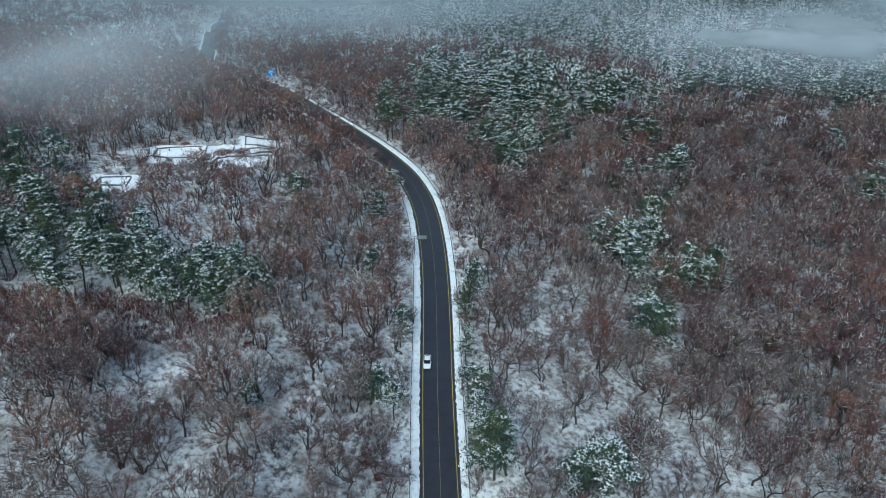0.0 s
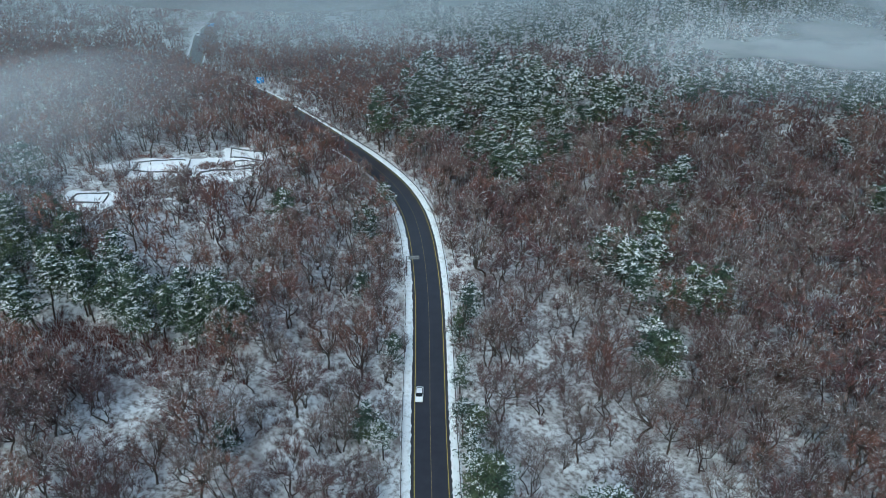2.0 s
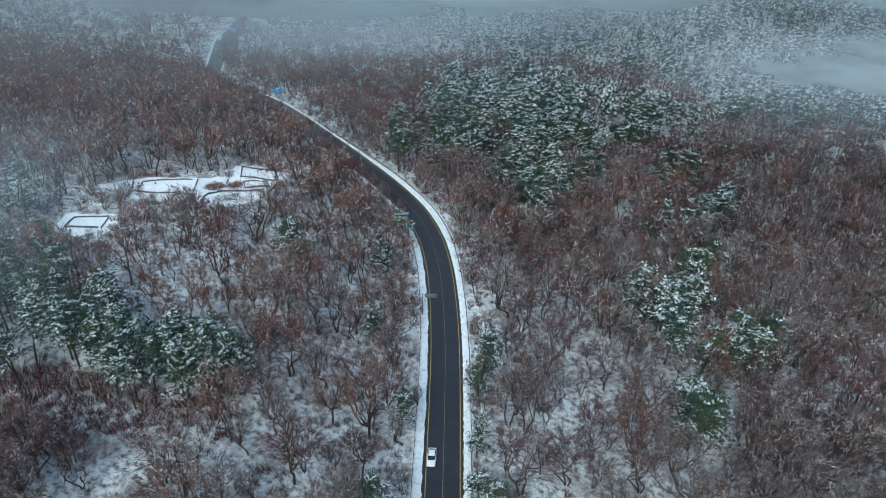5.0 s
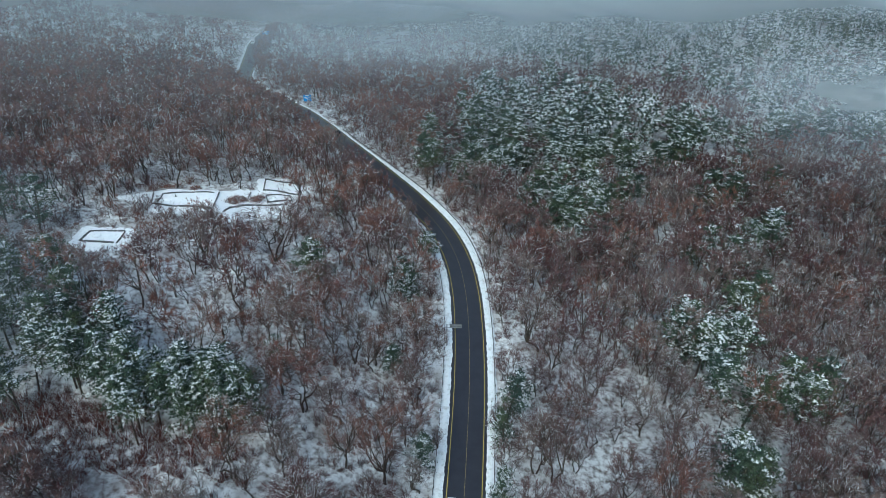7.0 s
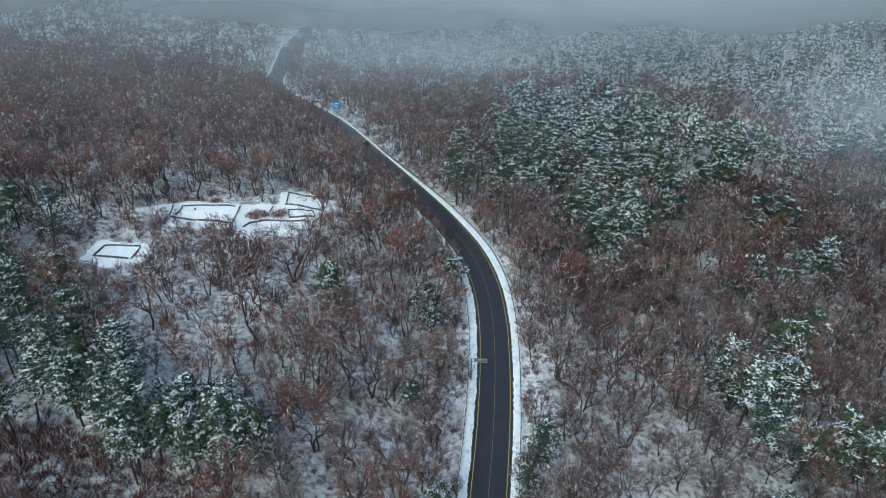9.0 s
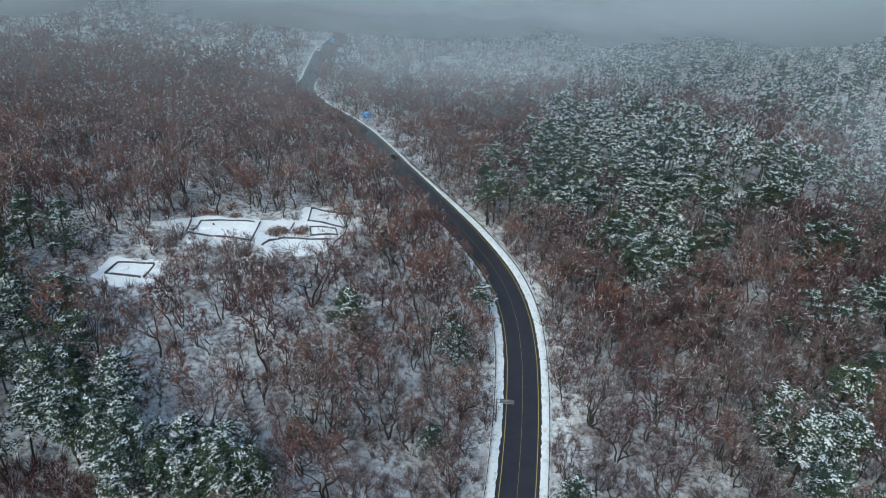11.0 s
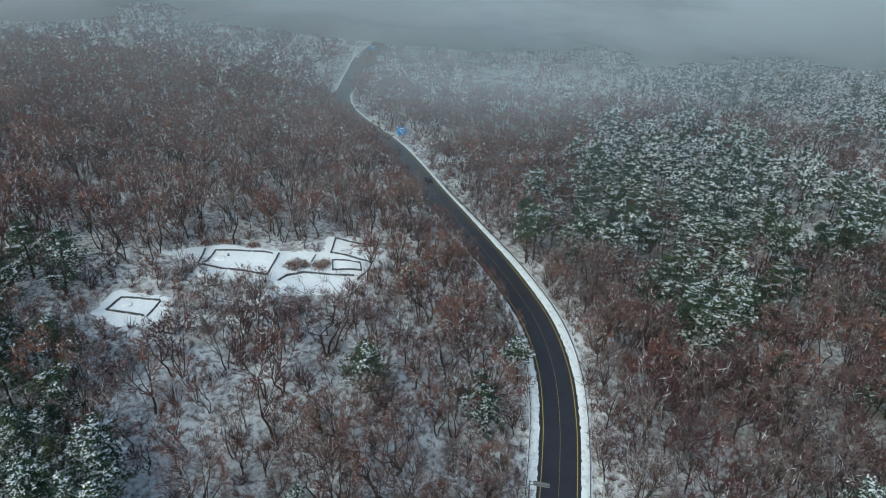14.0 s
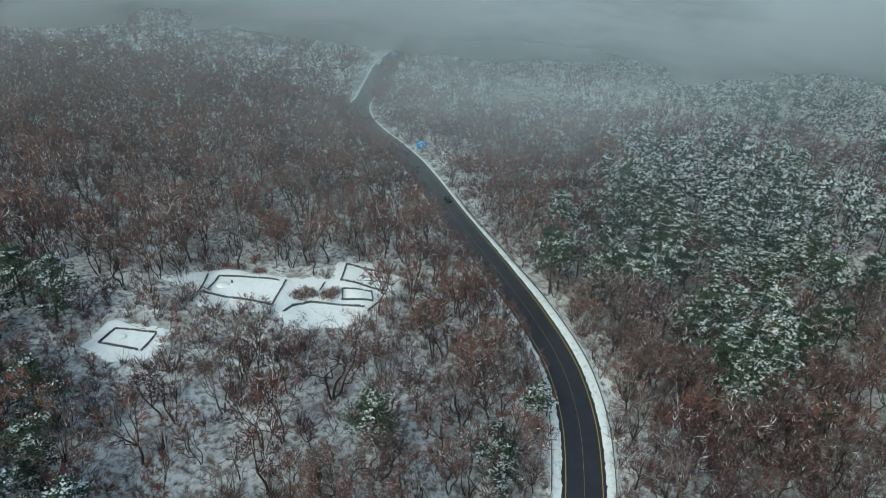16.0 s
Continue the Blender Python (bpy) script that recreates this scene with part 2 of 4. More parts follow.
verge_l = tagged(new("verge_west", ribbon("verge_west", (-ROAD - 3.0 + 0.9 * thin, -ROAD - 2.5 + 0.9 * thin, -ROAD - 1.5 + 0.1 * thin, -ROAD - 1.0, -ROAD - 0.75), (-0.15, 0.10, 0.14, 0.10, 0.015), M_VERGE, ragged=(0, 3, 4))),
                 "white snow strip along the road edge", "snow verge", kind="structure")


# ---- trees ----
def unit(v):
    return v / np.maximum(np.linalg.norm(v, axis=-1, keepdims=True), 1e-9)


class Wood:
    """Gathers limbs and sprays of one plant as triangles."""

    def __init__(self, seed):
        self.rng = np.random.default_rng(seed)
        self.v, self.f, self.m, self.n = [], [], [], 0

    def add(self, v, f, m):
        self.v.append(v)
        self.f.append(f + self.n)
        self.m.append(np.full(len(f), m) if np.isscalar(m) else m)
        self.n += len(v)

    def limb(self, a, b, r1, r2, m=0, sides=4):
        a, b = np.asarray(a, float), np.asarray(b, float)
        d = unit(b - a)
        u = unit(np.cross(d, (0.3, 0.9, 0.2)))
        w = np.cross(d, u)
        ang = np.arange(sides) * 2 * np.pi / sides
        ring = np.cos(ang)[:, None] * u + np.sin(ang)[:, None] * w
        v = np.concatenate([a + ring * r1, b + ring * r2])
        i = np.arange(sides)
        j = (i + 1) % sides
        self.add(v, np.concatenate([np.stack([i, j, j + sides], 1), np.stack([i, j + sides, i + sides], 1)]), m)

    def spikes(self, p, d, length, width, m, flat=False):
        p, d = np.asarray(p, float), unit(np.asarray(d, float))
        k = len(p)
        s = unit(np.cross(d, self.rng.normal(size=(k, 3)) * (0.35, 0.35, 0.35) + ((0, 0, 1.0) if flat else 0)))
        h = (s * (np.broadcast_to(width, k) / 2)[:, None])
        tip = p + d * np.broadcast_to(length, k)[:, None]
        self.add(np.stack([p - h, p + h, tip], 1).reshape(-1, 3), np.arange(3 * k).reshape(-1, 3), m)

    def tufts(self, c, r, m, size, up=0.0):
        """Leaf-like triangles scattered round the centres c."""
        rng, k = self.rng, len(c)
        p = c + rng.normal(size=(k, 3)) * r
        d = rng.normal(size=(k, 3)) * (1, 1, 0.75 if up else 0.3) + (0, 0, up)
        self.spikes(p, d, size * rng.uniform(0.5, 1.5, k), size * rng.uniform(0.35, 0.75, k), m, flat=not up)

    def arrays(self):
        return np.concatenate(self.v), np.concatenate(self.f), np.concatenate(self.m)


def bare_tree(seed, h, fine, frost=0.08):
    """Trunk and crown of a leafless broad-leaved tree h metres high: crooked stems, twisting limbs, branches and a haze of twigs. fine: 2 near, 1 middle, 0 far."""
    t, c = Wood(seed), Wood(seed + 900)
    rng = t.rng
    stems = int(rng.choice((1, 1, 1, 2, 2, 3)))
    wide = rng.uniform(0.25, 0.40) * h
    mid_z, tall = h * rng.uniform(0.60, 0.68), h * rng.uniform(0.28, 0.36)
    sway = rng.normal(size=2) * 0.06 * h
    r = 0.0175 * h * (1.0, 0.78, 0.64)[stems - 1]
    nodes = []
    for s in range(stems):
        az = 6.28 * s / stems + rng.uniform(-0.5, 0.5)
        lean = rng.uniform(0.0, 0.22) if stems == 1 else rng.uniform(0.15, 0.42)
        p = np.array((math.cos(az), math.sin(az), 0)) * (0.0 if stems == 1 else 0.2) - (0, 0, 0.3)
        d = unit(np.array((math.cos(az) * lean, math.sin(az) * lean, 1.0)))
        up, seg = h * rng.uniform(0.20, 0.38), (1, 2, 4)[fine]
        for i in range(seg):
            q = p + d * up / seg
            t.limb(p, q, r * (1 - 0.35 * i / seg), r * (1 - 0.35 * (i + 1) / seg), 0, 5 if fine == 2 else 3)
            p, d = q, unit(d + rng.normal(size=3) * (0.26, 0.26, 0.03))
        n = max(2, round((4, 6, 8)[fine] / stems))
        for k in range(n):
            a = az + (6.28 * k / n if stems == 1 else rng.uniform(-1.4, 1.4)) + rng.uniform(-0.4, 0.4)
            out = wide * rng.uniform(0.1, 0.9)
            e = np.array((math.cos(a) * out + sway[0], math.sin(a) * out + sway[1], mid_z + tall * rng.uniform(-0.25, 0.8)))
            steps, rf, a0 = (1, 3, 5)[fine], r * rng.uniform(0.42, 0.68), p
            for i in range(steps):
                f = (i + 1) / steps
                b0 = p + (e - p) * (f ** 0.75, f ** 0.75, f ** 1.2) + rng.normal(size=3) * 0.019 * h * (f < 1)
                if fine:
                    t.limb(a0, b0, rf * (1 - 0.72 * (f - 1 / steps)), rf * (1 - 0.72 * f), 0, 3)
                else:
                    t.spikes([a0], [b0 - a0], np.linalg.norm(b0 - a0), 0.16, 0)
                if f > 0.3:
                    nodes += [b0, (a0 + b0) / 2]
                a0 = b0
    nodes = np.array(nodes)
    # branch ends through the crown, each joined to a lower point of a limb
    k = (15, 36, 76)[fine]
    d = rng.normal(size=(k, 3))
    d[:, 2] = np.abs(d[:, 2]) * 1.1 - 0.45
    d = unit(d) * rng.uniform(0.35, 1.0, (k, 1)) ** 0.6
    lump = 1 + 0.24 * np.sin(3 * np.arctan2(d[:, 1], d[:, 0]) + seed)[:, None]
    tips = d * lump * (wide, wide, tall) + (sway[0], sway[1], mid_z)
    gap = tips[:, None] - nodes[None]
    near = nodes[np.argmin((gap ** 2).sum(2) + np.maximum(0, 0.12 * h - gap[:, :, 2]) * 6.0, 1)]
    ln = np.linalg.norm(tips - near, axis=1)
    bend = near + (tips - near) * 0.5 + rng.normal(size=(k, 3)) * (0.10 * ln)[:, None] + d * (0.06 * ln)[:, None] * (1, 1, -0.5)
    if fine == 2:
        for a, b in zip(near, bend):
            c.limb(a, b, 0.050, 0.030, 2, 3)
        c.spikes(bend, tips - bend, np.linalg.norm(tips - bend, axis=1), 0.06, 2)
        o = np.repeat(bend + (tips - bend) * 0.3, 3, 0)
        c.spikes(o, np.repeat(unit(tips - bend), 3, 0) + rng.normal(size=(3 * k, 3)) * 0.6 + (0, 0, 0.25), h * rng.uniform(0.06, 0.13, 3 * k), 0.045, 2)
    else:
        c.spikes(near, tips - near, ln, (0.15, 0.12)[fine], 2)
    nt = (5, 12, 20)[fine]
    along = rng.uniform(0.0, 1.0, (k * nt, 1)) ** 0.8
    base = np.repeat(bend, nt, 0) + np.repeat(tips - bend, nt, 0) * along + rng.normal(size=(k * nt, 3)) * (0.008, 0.014, 0.016)[fine] * h
    out = np.repeat(unit(tips - near) + d * (0.5, 0.5, 0.3) + (0, 0, 0.25), nt, 0) + rng.normal(size=(k * nt, 3)) * (0.75, 0.95, 0.95)[fine]
    white = (rng.uniform(size=k * nt) < frost).astype(int)
    c.spikes(base, out, h * rng.uniform(*((0.08, 0.13), (0.045, 0.10), (0.035, 0.085))[fine], k * nt), (0.54, 0.170, 0.070)[fine] * np.where(white, (0.4, 0.7, 1.0)[fine], 1.0), white)
    return t.arrays(), c.arrays()


def pine_tree(seed, h, fine, slender=False, full=False):
    """Trunk and snow-laden crown of a pine h metres high."""
    t, c = Wood(seed), Wood(seed + 500)
    rng = t.rng
    p, d = np.array((0, 0, -0.3)), unit(np.array((*rng.normal(size=2) * 0.05, 1.0)))
    r, seg, nodes = 0.016 * h, 4, []
    nodes.append(p)
    for i in range(seg):
        q = p + d * h / seg * 0.96
        t.limb(p, q, r * (1 - 0.8 * i / seg), r * (1 - 0.8 * (i + 1) / seg), 0, 5 if fine == 2 else 3)
        p, d = q, unit(d + rng.normal(size=3) * (0.06, 0.06, 0.0))
        nodes.append(p)
    low = 0.22 if slender or full else rng.uniform(0.38, 0.52)
    whorls = (5, 5, 6)[fine]
    pads = []
    for k in range(whorls):
        f = low + (1 - low) * (k + rng.uniform(0, 0.6)) / whorls
        x = min(f, 0.999) * seg
        b0 = nodes[int(x)] * (1 - x % 1) + nodes[int(x) + 1] * (x % 1)
        g = (f - low) / (1 - low)
        reach = h * (0.12 if slender else rng.uniform(0.18, 0.25)) * (0.65 + 0.6 * math.sin(math.pi * min(1, 0.25 + 0.75 * g))) * (1.0 - 0.5 * g)
        arms = (3, 4, 5)[fine]
        for j in range(arms):
            a = k * 2.1 + j * 6.28 / arms + rng.uniform(-0.6, 0.6)
            ln = reach * rng.uniform(0.5, 1.2)
            db = np.array((math.cos(a), math.sin(a), rng.uniform(-0.12, 0.2) + 0.3 * g))
            if fine:
                t.limb(b0, b0 + db * ln, 0.05, 0.015, 0, 3)
            pads.append((b0 + db * ln * 0.72, db * ln * 0.26, 0.30 + 0.11 * ln))
    pads.append((nodes[-1] - (0, 0, 0.4), np.array((0, 0, 0.35)), 0.45))
    # each arm carries a flat pad of needles; snow lies on the pads in flecks
    per, size, flecks, each = ((9, 1.42, 4, 3), (28, 0.80, 5, 6), (60, 0.50, 5, 7))[fine]
    mid = np.array([q[0] for q in pads])
    arm = np.array([q[1] for q in pads])
    wid = np.array([q[2] for q in pads])
    n = len(pads) * per
    at = np.repeat(mid, per, 0) + np.repeat(arm, per, 0) * rng.normal(size=(n, 1)) + rng.normal(size=(n, 3)) * np.repeat(wid, per)[:, None] * (0.8, 0.8, 0.38)
    c.tufts(at, 0.05, 0, size, 0.15)
    load = rng.uniform(0.5, 0.95)
    laden = np.flatnonzero(rng.uniform(size=len(pads)) < load)
    n = len(laden) * flecks
    spot = np.repeat(mid[laden], flecks, 0) + np.repeat(arm[laden], flecks, 0) * rng.normal(size=(n, 1)) + rng.normal(size=(n, 3)) * np.repeat(wid[laden], flecks)[:, None] * (0.75, 0.75, 0.12)
    spot[:, 2] += np.repeat(wid[laden], flecks) * 0.45
    c.tufts(np.repeat(spot, each, 0), np.array((0.24, 0.24, 0.05)) * (1.6, 1.2, 1.0)[fine], 1, size * (0.78, 0.68, 0.72)[fine], 0.0)
    return t.arrays(), c.arrays()


def shrub(seed, h):
    c = Wood(seed)
    k = 12 if h < 2 else 44
    p = c.rng.normal(size=(k, 3)) * (0.4, 0.4, 0.05)
    d = c.rng.normal(size=(k, 3)) * (0.6, 0.6, 0.25) + (0, 0, 0.9)
    c.spikes(p, d, h * c.rng.uniform(0.5, 1.1, k), 0.07 if h < 2 else 0.11, (c.rng.uniform(size=k) < (0.12 if h < 2 else 0.2)).astype(int))
    return c.arrays()


def tree_thing(name, arrays, trunk_mat, crown_mats, label, category):
    (tv, tf, tm), (cv, cf, cm) = arrays
    e = new(name)
    part_data("trunk", mesh_of("trunk", tv, tf, [trunk_mat], smooth=True), e)
    part_data("crown", mesh_of("crown", cv, cf, crown_mats, cm), e)
    return tagged(e, label, category)


def scatter_mesh(name, kinds, spots, mats):
    """One joined mesh: kinds are (verts, faces, slots); spots are (kind, x, y, z, turn, scale)."""
    V, F, S, n = [], [], [], 0
    for k, x, y, z, a, s in spots:
        v, f, m = kinds[k]
        ca, sa = math.cos(a) * s, math.sin(a) * s
        w = np.empty(v.shape, np.float32)
        w[:, 0], w[:, 1], w[:, 2] = v[:, 0] * ca - v[:, 1] * sa + x, v[:, 0] * sa + v[:, 1] * ca + y, v[:, 2] * s + z
        V.append(w)
        F.append(f + n)
        S.append(m)
        n += len(v)
    return mesh_of(name, np.concatenate(V), np.concatenate(F), mats, np.concatenate(S))


def joined(arrays):
    """Trunk (slot 0) and crown (slots 1, 2) as one plant."""
    (tv, tf, tm), (cv, cf, cm) = arrays
    return np.concatenate([tv, cv]), np.concatenate([tf, cf + len(tv)]), np.concatenate([tm * 0, cm + 1])


def inside(poly, x, y):
    hit = np.zeros(x.shape, bool)
    for (x1, y1), (x2, y2) in zip(poly, poly[1:] + poly[:1]):
        cross = (y1 > y) != (y2 > y)
        hit ^= cross & (x < (x2 - x1) * (y - y1) / (y2 - y1 + 1e-9) + x1)
    return hit


# stands of pine, and the cleared plots, in plan
PINES = [[(-150, 188), (-128, 184), (-108, 171), (-95, 172), (-80, 156), (-70, 152), (-59, 151), (-53, 155), (-44, 150), (-48, 143), (-58, 136), (-72, 135), (-92, 136), (-130, 136)],
         [(-19, 258), (-24, 282), (-12, 318), (-14, 380), (17, 386), (46, 376), (67, 354), (82, 333), (95, 312), (92, 297), (74, 288), (59, 278), (46, 264), (36, 250), (27, 241), (18, 250), (6, 257), (-9, 256)],
         [(-111, 483), (-71, 492), (-32, 486), (2, 436), (30, 415), (62, 392), (84, 380), (102, 364), (107, 333), (122, 318), (158, 320), (168, 307), (203, 308), (330, 312), (380, 480), (300, 620), (60, 640), (-118, 560)]]
PLOTS = [[(-111.2, 221.9), (-106.4, 226.3), (-100.4, 231.6), (-93.1, 233), (-84.9, 234.5), (-74.0, 240.5), (-75.5, 247.3), (-68.7, 250.5), (-58.6, 250.2), (-58.6, 242.0), (-59.4, 234.9), (-59.4, 228.0),
          (-65.0, 222.5), (-74.7, 216.4), (-79.1, 222), (-85.6, 219.0), (-96.6, 216.0), (-101.5, 220.5)],
         [(-109.0, 194.6), (-110.2, 199), (-110, 203.4), (-102.5, 205.0), (-96.3, 205.2), (-93.6, 199.4), (-95.6, 194.6), (-102.7, 192.6)]]
OPEN = PLOTS + [[(-62, 218), (-78, 214), (-78, 222), (-66, 224)]]

rng = np.random.default_rng(5)


def spots_on(step, y0, y1, keep, jitter=0.42, margin_e=3.5, margin_w=3.5):
    """Places on a loose grid over the stretch of land in view, as x, y."""
    xs, ys = np.meshgrid(np.arange(-620, 420, step), np.arange(y0, y1, step))
    x = (xs + rng.uniform(-jitter, jitter, xs.shape) * step + (np.indices(xs.shape)[0] % 2) * step / 2).ravel()
    y = (ys + rng.uniform(-jitter, jitter, ys.shape) * step).ravel()
    ok = (x < 0.56 * y + 52) & (x > -np.maximum(0.56 * y + 52, 136 + (y - 150) * 1.03)) & (rng.uniform(size=x.shape) < keep)
    x, y = x[ok], y[ok]
    off, _ = road_offset(x, y)
    ok = (off > margin_e - 0.8 * np.clip((y - 255) / 20, 0, 1)) | (off < -ROAD - margin_w + 0.4 * np.clip((y - 215) / 20, 0, 1))
    for p in OPEN:
        ok &= ~inside(p, x, y)
    return x[ok], y[ok]


def in_pines(x, y):
    wx = 4 * np.sin(y * 0.16 + 0.8 * np.sin(x * 0.11)) + 3 * np.sin(x * 0.43 + y * 0.31)
    wy = 4 * np.sin(x * 0.19 + 1.1 * np.sin(y * 0.09)) + 3 * np.sin(y * 0.39 - x * 0.27)
    x, y = x + wx, y + wy
    h = np.zeros(x.shape, bool)
    for p in PINES:
        h |= inside(p, x, y)
    return h


def density(x, y):
    return 0.5 + 0.5 * np.sin(x * 0.11 + 0.7 * np.sin(y * 0.07)) * np.sin(y * 0.13 + 0.9 * np.sin(x * 0.05 + 1))


def fullness(x, y):
    """How closed the wood is: open near the straight, closed beyond and on the eastern slope."""
    a = np.clip((y - np.where(x < -12, 138, 170)) / 35, 0, 1) + np.clip((x - 62) / 25, 0, 1) + np.clip((-95 - x) / 25, 0, 1)
    return np.clip(a, 0, 1)


bare_near = [bare_tree(s, 13.0, 2, (0.06, 0.10, 0.16)[s % 3]) for s in range(16)]
bare_mid = [joined(bare_tree(40 + s, 13.0, 1, (0.05, 0.09, 0.18)[s % 3])) for s in range(9)]
bare_mid += [(v, f, np.where(m == 1, k, m)) for k in (4, 5, 6) for v, f, m in bare_mid[:9]]
bare_far = [joined(bare_tree(80 + s, 12.5, 0, 0.05)) for s in range(8)]
bare_far += [(v, f, np.where(m == 1, k, m)) for k in (4, 5, 6) for v, f, m in bare_far[:8]]
pine_near = [pine_tree(s, 15.0, 2) for s in range(7)] + [pine_tree(10 + s, 15.0, 2, full=True) for s in range(4)]
pine_mid = [joined(pine_tree(30 + s, 15.0, 1)) for s in range(8)]
pine_far = [joined(pine_tree(60 + s, 15.0, 0)) for s in range(8)]
T_BARE = "leafless grey-brown broad-leaved tree standing in thin snow"
T_PINE = "green pine with snow-laden needle clumps"

LOW = [(-122, 188), (-122, 214), (-100, 216), (-58, 230), (-52, 236), (-50, 224), (-60, 207), (-80, 198), (-87, 184), (-104, 178)]


def growth(x, y, lo, hi):
    """The scale of each plant; plants stay low in front of the plots."""
    k = lo + (hi - lo) * rng.uniform(size=x.shape) ** 1.5
    off, _ = road_offset(x, y)
    bank = (off < 0) & (off > -ROAD - 9) & (y > 205) & (y < 402)
    tall = np.interp(y, (205, 240, 290, 345, 400), (0.48, 0.60, 0.74, 0.84, 0.88))
    k = np.where(bank, np.minimum(np.where(y > 300, 1.4, k), tall * rng.uniform(0.85, 1.15, x.shape)), k)
    k = np.where((off > 0) & (off < 15) & (y > 318) & (y < 345), np.minimum(k, rng.uniform(0.36, 0.58, x.shape)), k)
    k = np.where((bank & (y > 300)) | ((off > 0) & (y > 398)), np.minimum(k, 0.9), np.minimum(k, 0.36 + np.where(off > 0, 0.15, 0.11) * np.maximum(np.where(off > 0, off, -ROAD - off) - 2.0, 0)))
    return np.where(inside(LOW, x, y), k * 0.38, k)


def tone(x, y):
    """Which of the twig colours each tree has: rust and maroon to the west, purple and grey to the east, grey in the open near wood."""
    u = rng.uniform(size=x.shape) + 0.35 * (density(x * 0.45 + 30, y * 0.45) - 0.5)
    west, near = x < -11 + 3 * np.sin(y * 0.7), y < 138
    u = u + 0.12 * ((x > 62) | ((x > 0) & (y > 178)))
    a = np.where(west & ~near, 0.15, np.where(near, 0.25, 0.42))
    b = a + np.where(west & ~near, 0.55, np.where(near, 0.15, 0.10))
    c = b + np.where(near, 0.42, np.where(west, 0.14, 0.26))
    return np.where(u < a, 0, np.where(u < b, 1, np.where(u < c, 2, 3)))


THICKET = [(-125, 117), (-95, 121), (-72, 125), (-44, 131), (-45, 145), (-60, 143), (-72, 143), (-125, 143)]

# pines that stand alone or by the road: x, y, height
LONE = [(6.2, 150, 7.5), (5.5, 136, 7.5), (5.8, 122.5, 7), (6.6, 112, 8), (9.0, 107, 9), (6.6, 158, 10), (8.5, 118, 8.5), (8.2, 103, 11), (10.5, 101, 12.5), (13.0, 102, 11), (33, 97, 11), (29.5, 95, 10),
        (-10.8, 141, 8), (-11.0, 117, 7.5), (-16.5, 121, 7.5), (-41, 110, 6.5), (-42.6, 195.2, 10), (-43.5, 160, 6.5), (-20, 169, 6),
        (-81, 147, 9.5), (-75, 146, 10), (-71, 145, 9.5), (-66, 145, 10.5), (-62, 141, 9), (-59, 144, 10), (-55, 141, 9.5), (-53, 143, 10), (-51, 148, 10), (-49, 142, 9.5), (-46, 145, 10), (-44, 143, 9),
        (51, 193, 10.5), (53, 183, 11.5), (47, 186, 10.5), (56, 188, 11), (66, 204, 11), (63, 189, 11), (69, 208, 10), (54, 174, 10.5), (61, 169, 10), (70, 175, 11), (78, 174, 11), (74, 171, 10),
        (52, 150, 10.5), (52, 144, 10), (56, 147, 9.5), (75, 214, 9.5), (67, 234, 10), (71, 230, 10.5), (88, 248, 11), (82, 240, 10.5), (91, 244, 10), (43, 240, 6), (73, 269, 10.5), (81, 273, 11),
        (77, 276, 10), (92, 293, 10.5), (99, 279, 10.5), (153, 233, 10), (159, 270, 10),
        (158, 228, 10), (162, 244, 10), (-118, 197, 10), (-130, 201, 10), (-126, 190, 11), (-99, 171, 10), (-16, 213, 7), (-20, 196, 8), (-23, 199, 7), (-47, 233, 6), (60, 233, 6),
        (14, 250, 9.5), (20, 243, 10), (26, 240, 10.5), (32, 246, 10), (23, 250, 10), (37, 252, 9.5), (12, 257, 9), (30, 255, 10), (-8, 262, 9), (-4, 268, 10), (44, 256, 7)]

# broad-leaved trees
x1, y1 = spots_on(5.55, 66, 290, 0.97)
xa, ya = spots_on(3.6, 180, 232, 0.75)
ok = inside(LOW, xa, ya)
kb = np.flatnonzero((ry > 210) & (ry < 290))[::6]
ob_ = -ROAD - rng.uniform(2.7, 6.2, len(kb))
xe, ye = spots_on(5.3, 96, 300, 0.62)
oe = ((xe > np.where(ye > 178, 6, 60) + 8 * np.sin(ye * 0.13)) & (ye > 120) & (rng.uniform(size=xe.shape) < np.where(xe > 60, 0.45, 0.30))) | ((xe < -30) & (ye < 124) & (rng.uniform(size=xe.shape) < 0.75))
x1 = np.concatenate([x1, xe[oe], xa[ok], rx[kb] + side[kb, 0] * ob_])
y1 = np.concatenate([y1, ye[oe], ya[ok], ry[kb] + side[kb, 1] * ob_])
ok = (~in_pines(x1, y1) | (rng.uniform(size=x1.shape) < 0.4)) & (rng.uniform(size=x1.shape) < (0.46 + 0.38 * density(x1 * 1.3, y1 * 1.3) + 0.38 * fullness(x1, y1)) * np.where((x1 < -12) & (y1 < 215), 0.78, np.where((x1 < 62) & (y1 < 176), 0.72, 1.0)))
ok &= ~inside(THICKET, x1, y1) | (rng.uniform(size=x1.shape) < 0.25)
BROAD = [(-56.5, 201.5, 1.25), (102.5, 223.4, 1.0), (-33.0, 178.0, 0.95), (-41.0, 187.0, 0.9), (-28.0, 150.0, 0.85), (-30.5, 206.0, 0.9), (24.0, 168.0, 0.85), (-52.0, 119.0, 0.85)]
for px, py, ps in BROAD:
    ok &= np.hypot(x1 - px, y1 - py) > 5.2 * ps
for px, py, ph in LONE:
    ok &= np.hypot(x1 - px, y1 - py) > 0.30 * ph
x1, y1 = x1[ok], y1[ok]
z1 = land(x1, y1)
close = np.argsort(np.hypot(x1 * 0.75, y1 - 120))[:290]
is_thing = np.zeros(len(x1), bool)
is_thing[close] = True
